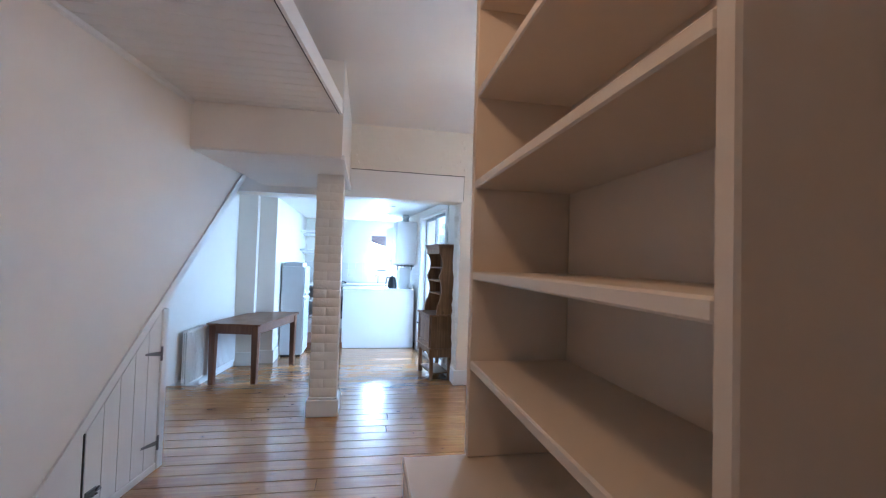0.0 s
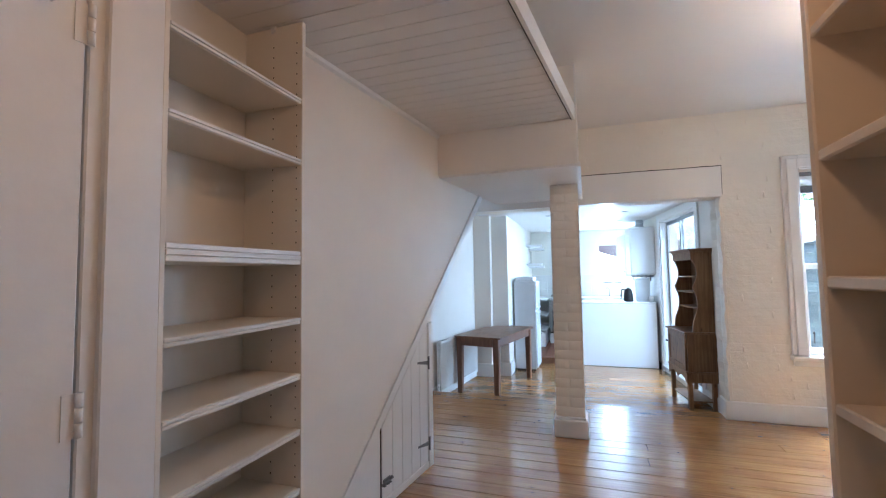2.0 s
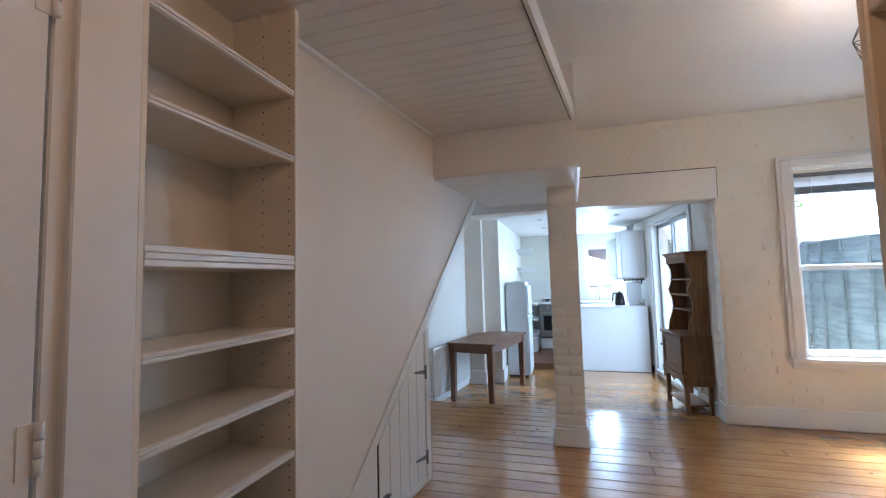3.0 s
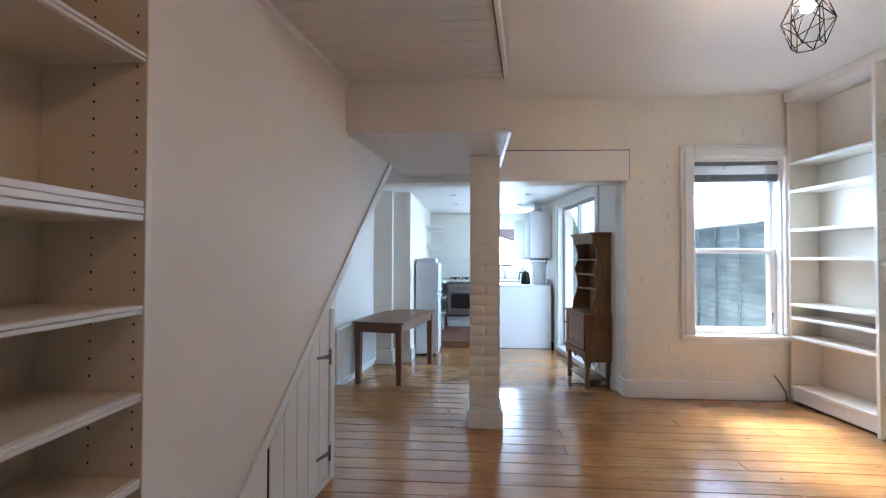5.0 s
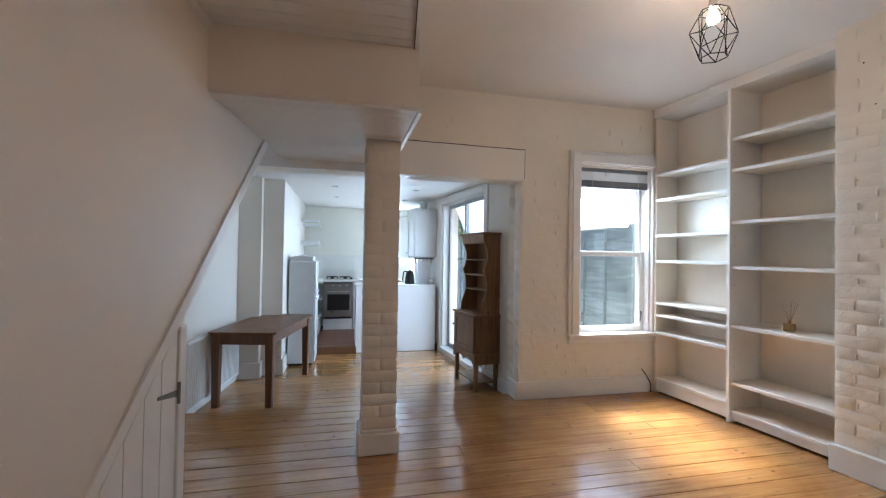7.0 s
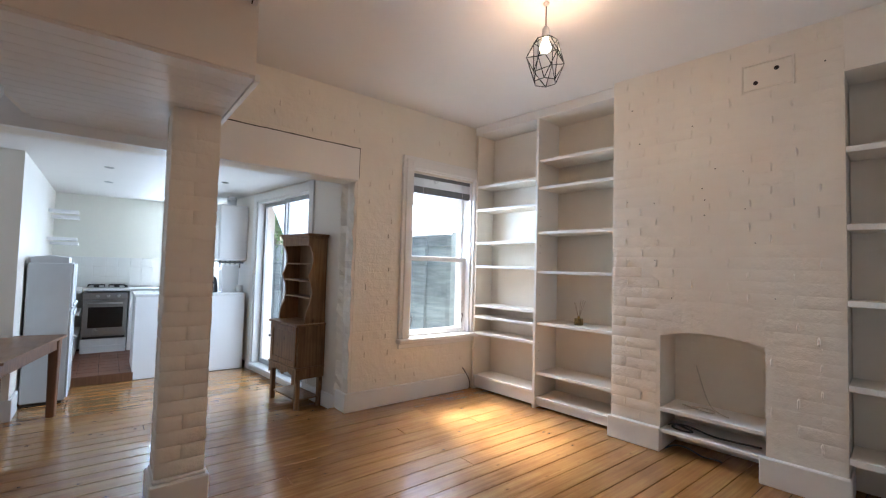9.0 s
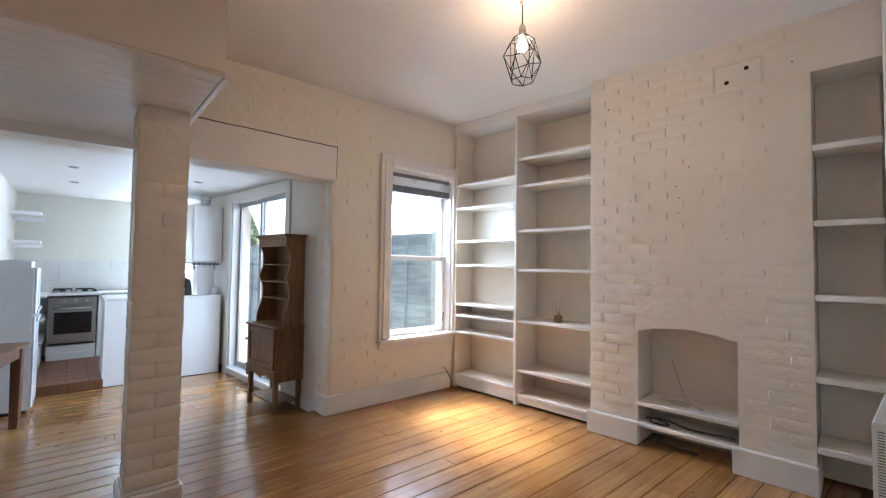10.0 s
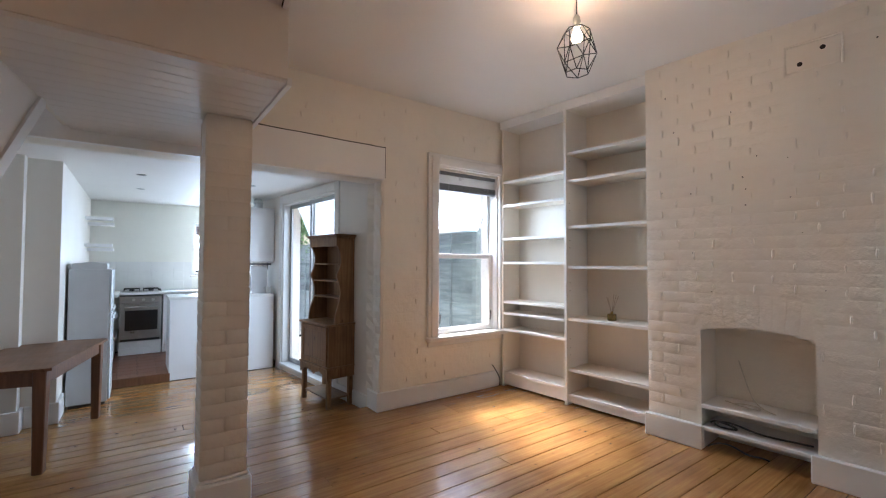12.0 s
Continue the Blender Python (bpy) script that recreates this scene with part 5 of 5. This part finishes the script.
# ---- floors: boards and tiles ----
def board_floor(name, x0, x1, y0, y1, z, label, seed, pitch=0.137):
    ob = structure(boxpart(name, (x0 - 0.1, x1 + 0.1, y0, y1, z - 0.06, z - 0.024), DARKGAP, bev=0), label, "floor")
    r = random.Random(seed)
    y = y0
    while y < y1 - 0.02:
        y2 = min(y + pitch, y1)
        cuts = [x0]
        x = x0 + r.uniform(1.6, 5.0)
        while x < x1 - 0.8:
            cuts.append(x)
            x += r.uniform(3.2, 4.6)
        cuts.append(x1)
        for a, b in zip(cuts, cuts[1:]):
            g = r.uniform(0.0009, 0.0026)
            boxpart("plank", (a + 0.001, b - 0.001, y + g, y2 - g, z - 0.0235, z - r.uniform(0, 0.0012)), BOARD, ob, "", 0.0022)
        y = y2
    return ob


board_floor("floor", -3.25, 2.0, 1.542, EDGE_Y, 0.0, "varnished pine floorboards, knotty and glossy", 1)
board_floor("floor", -3.25, 0.25, EDGE_Y + 0.012, 10.47, LOW_Z, "varnished pine floorboards of the lower dining room", 2)
structure(boxpart("step", (-3.25, -0.12, EDGE_Y - 0.012, EDGE_Y + 0.010, LOW_Z - 0.02, -0.0015), BOARD, bev=0.004), "worn wooden step down to the dining room", "step")
structure(boxpart("floor_lobby", (-3.9, -3.36, 1.45, 2.9, -0.06, -0.002), BOARD, bev=0), "wooden lobby floor", "floor")

kf = structure(boxpart("floor_kitchen", (-2.5, -0.3, 10.50, 12.5, LOW_Z - 0.05, KIT_Z - 0.012), DARKGAP, bev=0), "terracotta tiled raised kitchen floor", "floor")
structure(boxpart("step", (-2.5, -1.56, 10.472, 10.499, LOW_Z, KIT_Z + 0.002), LEGWOOD, bev=0.004), "dark wooden step up to the kitchen", "step")
bm = bmesh.new()
box(bm, -0.0985, 0.0985, -0.0985, 0.0985, -0.0115, 0.0, 0.003)
tme = mesh_of("tile", bm, TERRACOTTA)
for i in range(5):
    for j in range(9):
        t = new("tile", tme)
        t.parent = kf
        t.location = (-2.39 + 0.2 * i, 10.602 + 0.2 * j, KIT_Z)

# glazed wall tiles behind the hob
bm = bmesh.new()
box(bm, -0.0735, 0.0735, -0.006, 0.0, -0.0735, 0.0735, 0.002)
wme = mesh_of("tile", bm, WALLTILE)
sb = structure(boxpart("splashback", (-2.49, -1.16, 12.492, 12.4985, 0.852, 1.30), WALLTILE, bev=0), "white tiled splashback behind the hob", "splashback")
for i in range(8):
    for j in range(3):
        t = new("tile", wme)
        t.parent = sb
        t.location = (-2.40 + 0.15 * i, 12.4915, 0.93 + 0.15 * j)

# ---- bricks of the pillar and the chimney breast ----
def brick_mesh(w, h, d, seed):
    """A worn brick under thick paint: eased outline, nearly flat face, small lumps; its face looks along -x."""
    r = random.Random(seed)
    bm = bmesh.new()
    us, vs = (-1, -0.95, -0.3, 0.35, 0.95, 1), (-1, -0.84, 0.84, 1)
    rows = []
    for v in vs:
        row = []
        for u in us:
            edge = abs(u) == 1 or abs(v) == 1
            k = 0.965 if abs(u) == 1 and abs(v) == 1 else 1.0
            j = r.uniform(-1, 1) * 0.0018 if edge else 0
            row.append(bm.verts.new((0.0 if edge else -d * r.uniform(0.7, 1.15), u * w / 2 * k + j, v * h / 2 * k + j)))
        rows.append(row)
    for a, b in zip(rows, rows[1:]):
        for i in range(len(us) - 1):
            f = bm.faces.new([a[i], a[i + 1], b[i + 1], b[i]])
            f.smooth = True
    return mesh_of("brick", bm, BRICKPAINT)


FULL = [brick_mesh(0.221, 0.0755, 0.0020, s) for s in range(8)]
FLAT = [brick_mesh(0.224, 0.0772, 0.0007, 70 + s) for s in range(8)]
FLATH = [brick_mesh(0.109, 0.0772, 0.0007, 80 + s) for s in range(6)]
HALF = [brick_mesh(0.106, 0.0755, 0.0020, 20 + s) for s in range(6)]
PIER = [brick_mesh(0.231, 0.0750, 0.0038, 40 + s) for s in range(6)]
PIERH = [brick_mesh(0.114, 0.0750, 0.0038, 50 + s) for s in range(6)]
PIERUP = [brick_mesh(0.231, 0.0768, 0.0020, 90 + s) for s in range(6)]
PIERUPH = [brick_mesh(0.115, 0.0768, 0.0016, 96 + s) for s in range(6)]
rnd = random.Random(8)
z, row = 0.206, 0
while z < 2.09:
    for f in range(4):
        rot = pose(0, 0, 0, 0, 0, 90 * f)
        if (row + f) % 2:
            ps = [(0.0, PIER if z < 1.15 else PIERUP)]
        else:
            half = PIERH if z < 1.15 else PIERUPH
            ps = [(-0.0575, half), (0.0575, half)]
        for off, kind in ps:
            b = new("brick", rnd.choice(kind))
            b.parent = pillar
            b.matrix_local = rot @ pose(-0.1085 - rnd.uniform(0, 0.003), off, z, rnd.uniform(-0.8, 0.8), 0, 0)
    z += 0.0775
    row += 1
row, z = 0, 0.21
while z < 2.82:
    cells = []
    s = 0.0
    first = True
    while s < W - 0.03:
        w = 0.1145 if (first and row % 2) else 0.230
        first = False
        e = min(s + w, W)
        if e - s > 0.08:
            cells.append((s, e))
        s = e
    for a, e in cells:
        c = (a + e) / 2
        if 0.86 < c < 1.17 and 2.48 < z < 2.70:
            continue
        if F0 - 0.11 < c < F1 + 0.11 and z < FTOP + 0.06:
            if F0 + 0.02 < c < F1 - 0.02 or e > F0 + 0.005 and a < F0 or a < F1 - 0.005 and e > F1:
                if not (e <= F0 + 0.06 or a >= F1 - 0.06):
                    continue
        if F0 < c < F1 and z < FTOP + 0.26:
            continue
        bold = z < 1.0 + rnd.uniform(-0.25, 0.35) and c < 0.45 or rnd.random() < 0.10
        kind = (HALF if bold else FLATH) if e - a < 0.16 else (FULL if bold else FLAT)
        b = new("brick", rnd.choice(kind))
        b.parent = breast
        b.matrix_local = pose(0.0297 - (rnd.uniform(0, 0.0020) if bold else 0.0), -c, z, rnd.uniform(-0.4, 0.4), 0, 0) @ Matrix.Diagonal((1, min(1.0, (e - a - 0.006) / (0.106 if e - a < 0.16 else 0.222)), 1, 1))
    z += 0.0775
    row += 1
# upright bricks of the fireplace arch
for i in range(9):
    u = (i + 0.5) / 9
    s, z = F0 + (F1 - F0) * u, FTOP + 0.045 * math.sin(math.pi * u) + 0.115
    b = new("brick", FLAT[i % 8])
    b.parent = breast
    b.matrix_local = pose(0.0292 - 0.0012 * (i % 3 == 1), -s, z, 90 + (u - 0.5) * 14, 0, 0) @ Matrix.Diagonal((1, 0.97, 0.88, 1))

# ---- thick paint ridges over the upright joints ----
def paint_ridges(name, parent, spots, face, label, seed):
    """Upright dabs of paint; face(s, z, out) gives the point on the wall at s along, z up and out from it."""
    r = random.Random(seed)
    vs, fs = [], []
    for s, z in spots:
        h, w, d = r.uniform(0.020, 0.036), r.uniform(0.0045, 0.0085), r.uniform(0.008, 0.013)
        lean = r.uniform(-0.25, 0.25)
        k = len(vs)
        for i in range(7):
            u = -1 + i / 3
            e = math.sqrt(max(0.0, 1 - u * u))
            ww = w * (0.35 + 0.65 * e) * r.uniform(0.8, 1.2)
            for j in range(5):
                q = -1 + j / 2
                out = 0.0 if i in (0, 6) or j in (0, 4) else d * (0.55 + 0.45 * e) * (1.0 if j == 2 else 0.7) * r.uniform(0.8, 1.1)
                vs.append(face(s + lean * u * h * 0.3 + q * ww, z + u * h, out - 0.0006))
        for i in range(6):
            for j in range(4):
                a = k + i * 5 + j
                fs.append((a, a + 1, a + 6, a + 5))
    me = bpy.data.meshes.new(name)
    me.from_pydata(vs, [], fs)
    me.polygons.foreach_set("use_smooth", [True] * len(me.polygons))
    me.materials.append(BRICKPAINT)
    ob = new(name, me)
    ob.parent = parent
    return tagged(ob, label, kind="stuff")


rnd = random.Random(31)
spots, row, z = [], 0, 0.21
while z < 2.80:
    s = 0.1145 if row % 2 else 0.230
    while s < W - 0.03:
        hearth = F0 - 0.03 < s < F1 + 0.03 and z < FTOP + 0.24
        vent = 0.85 < s < 1.18 and 2.46 < z < 2.72
        if not hearth and not vent and rnd.random() < 0.97 - 0.45 * s / W:
            spots.append((s + rnd.uniform(-0.012, 0.012), z + rnd.uniform(-0.008, 0.008)))
        s += 0.230
    z += 0.0775
    row += 1
paint_ridges("paint_ridge", breast, spots, lambda s, z, o: (0.0285 - o, -s, z), "upright ridges of thick white paint", 3)
spots, row, z = [], 0, 0.25
while z < 2.80:
    s = -0.02 if row % 2 else 0.095
    while s < 1.22:
        if not (0.30 < s < 1.38 and 0.48 < z < 2.40) and not (z < 2.38 and s < -0.1) and rnd.random() < 0.42:
            spots.append((s + rnd.uniform(-0.02, 0.02), z + rnd.uniform(-0.012, 0.012)))
        s += 0.230
    s = -1.30
    while s < -0.06 and z > 2.40:
        if rnd.random() < 0.4:
            spots.append((s + rnd.uniform(-0.05, 0.05), z))
        s += 0.230
    z += 0.0775
    row += 1
paint_ridges("paint_ridge", wall_back, spots, lambda s, z, o: (s, 7.58 - o, z), "upright ridges of thick white paint", 4)
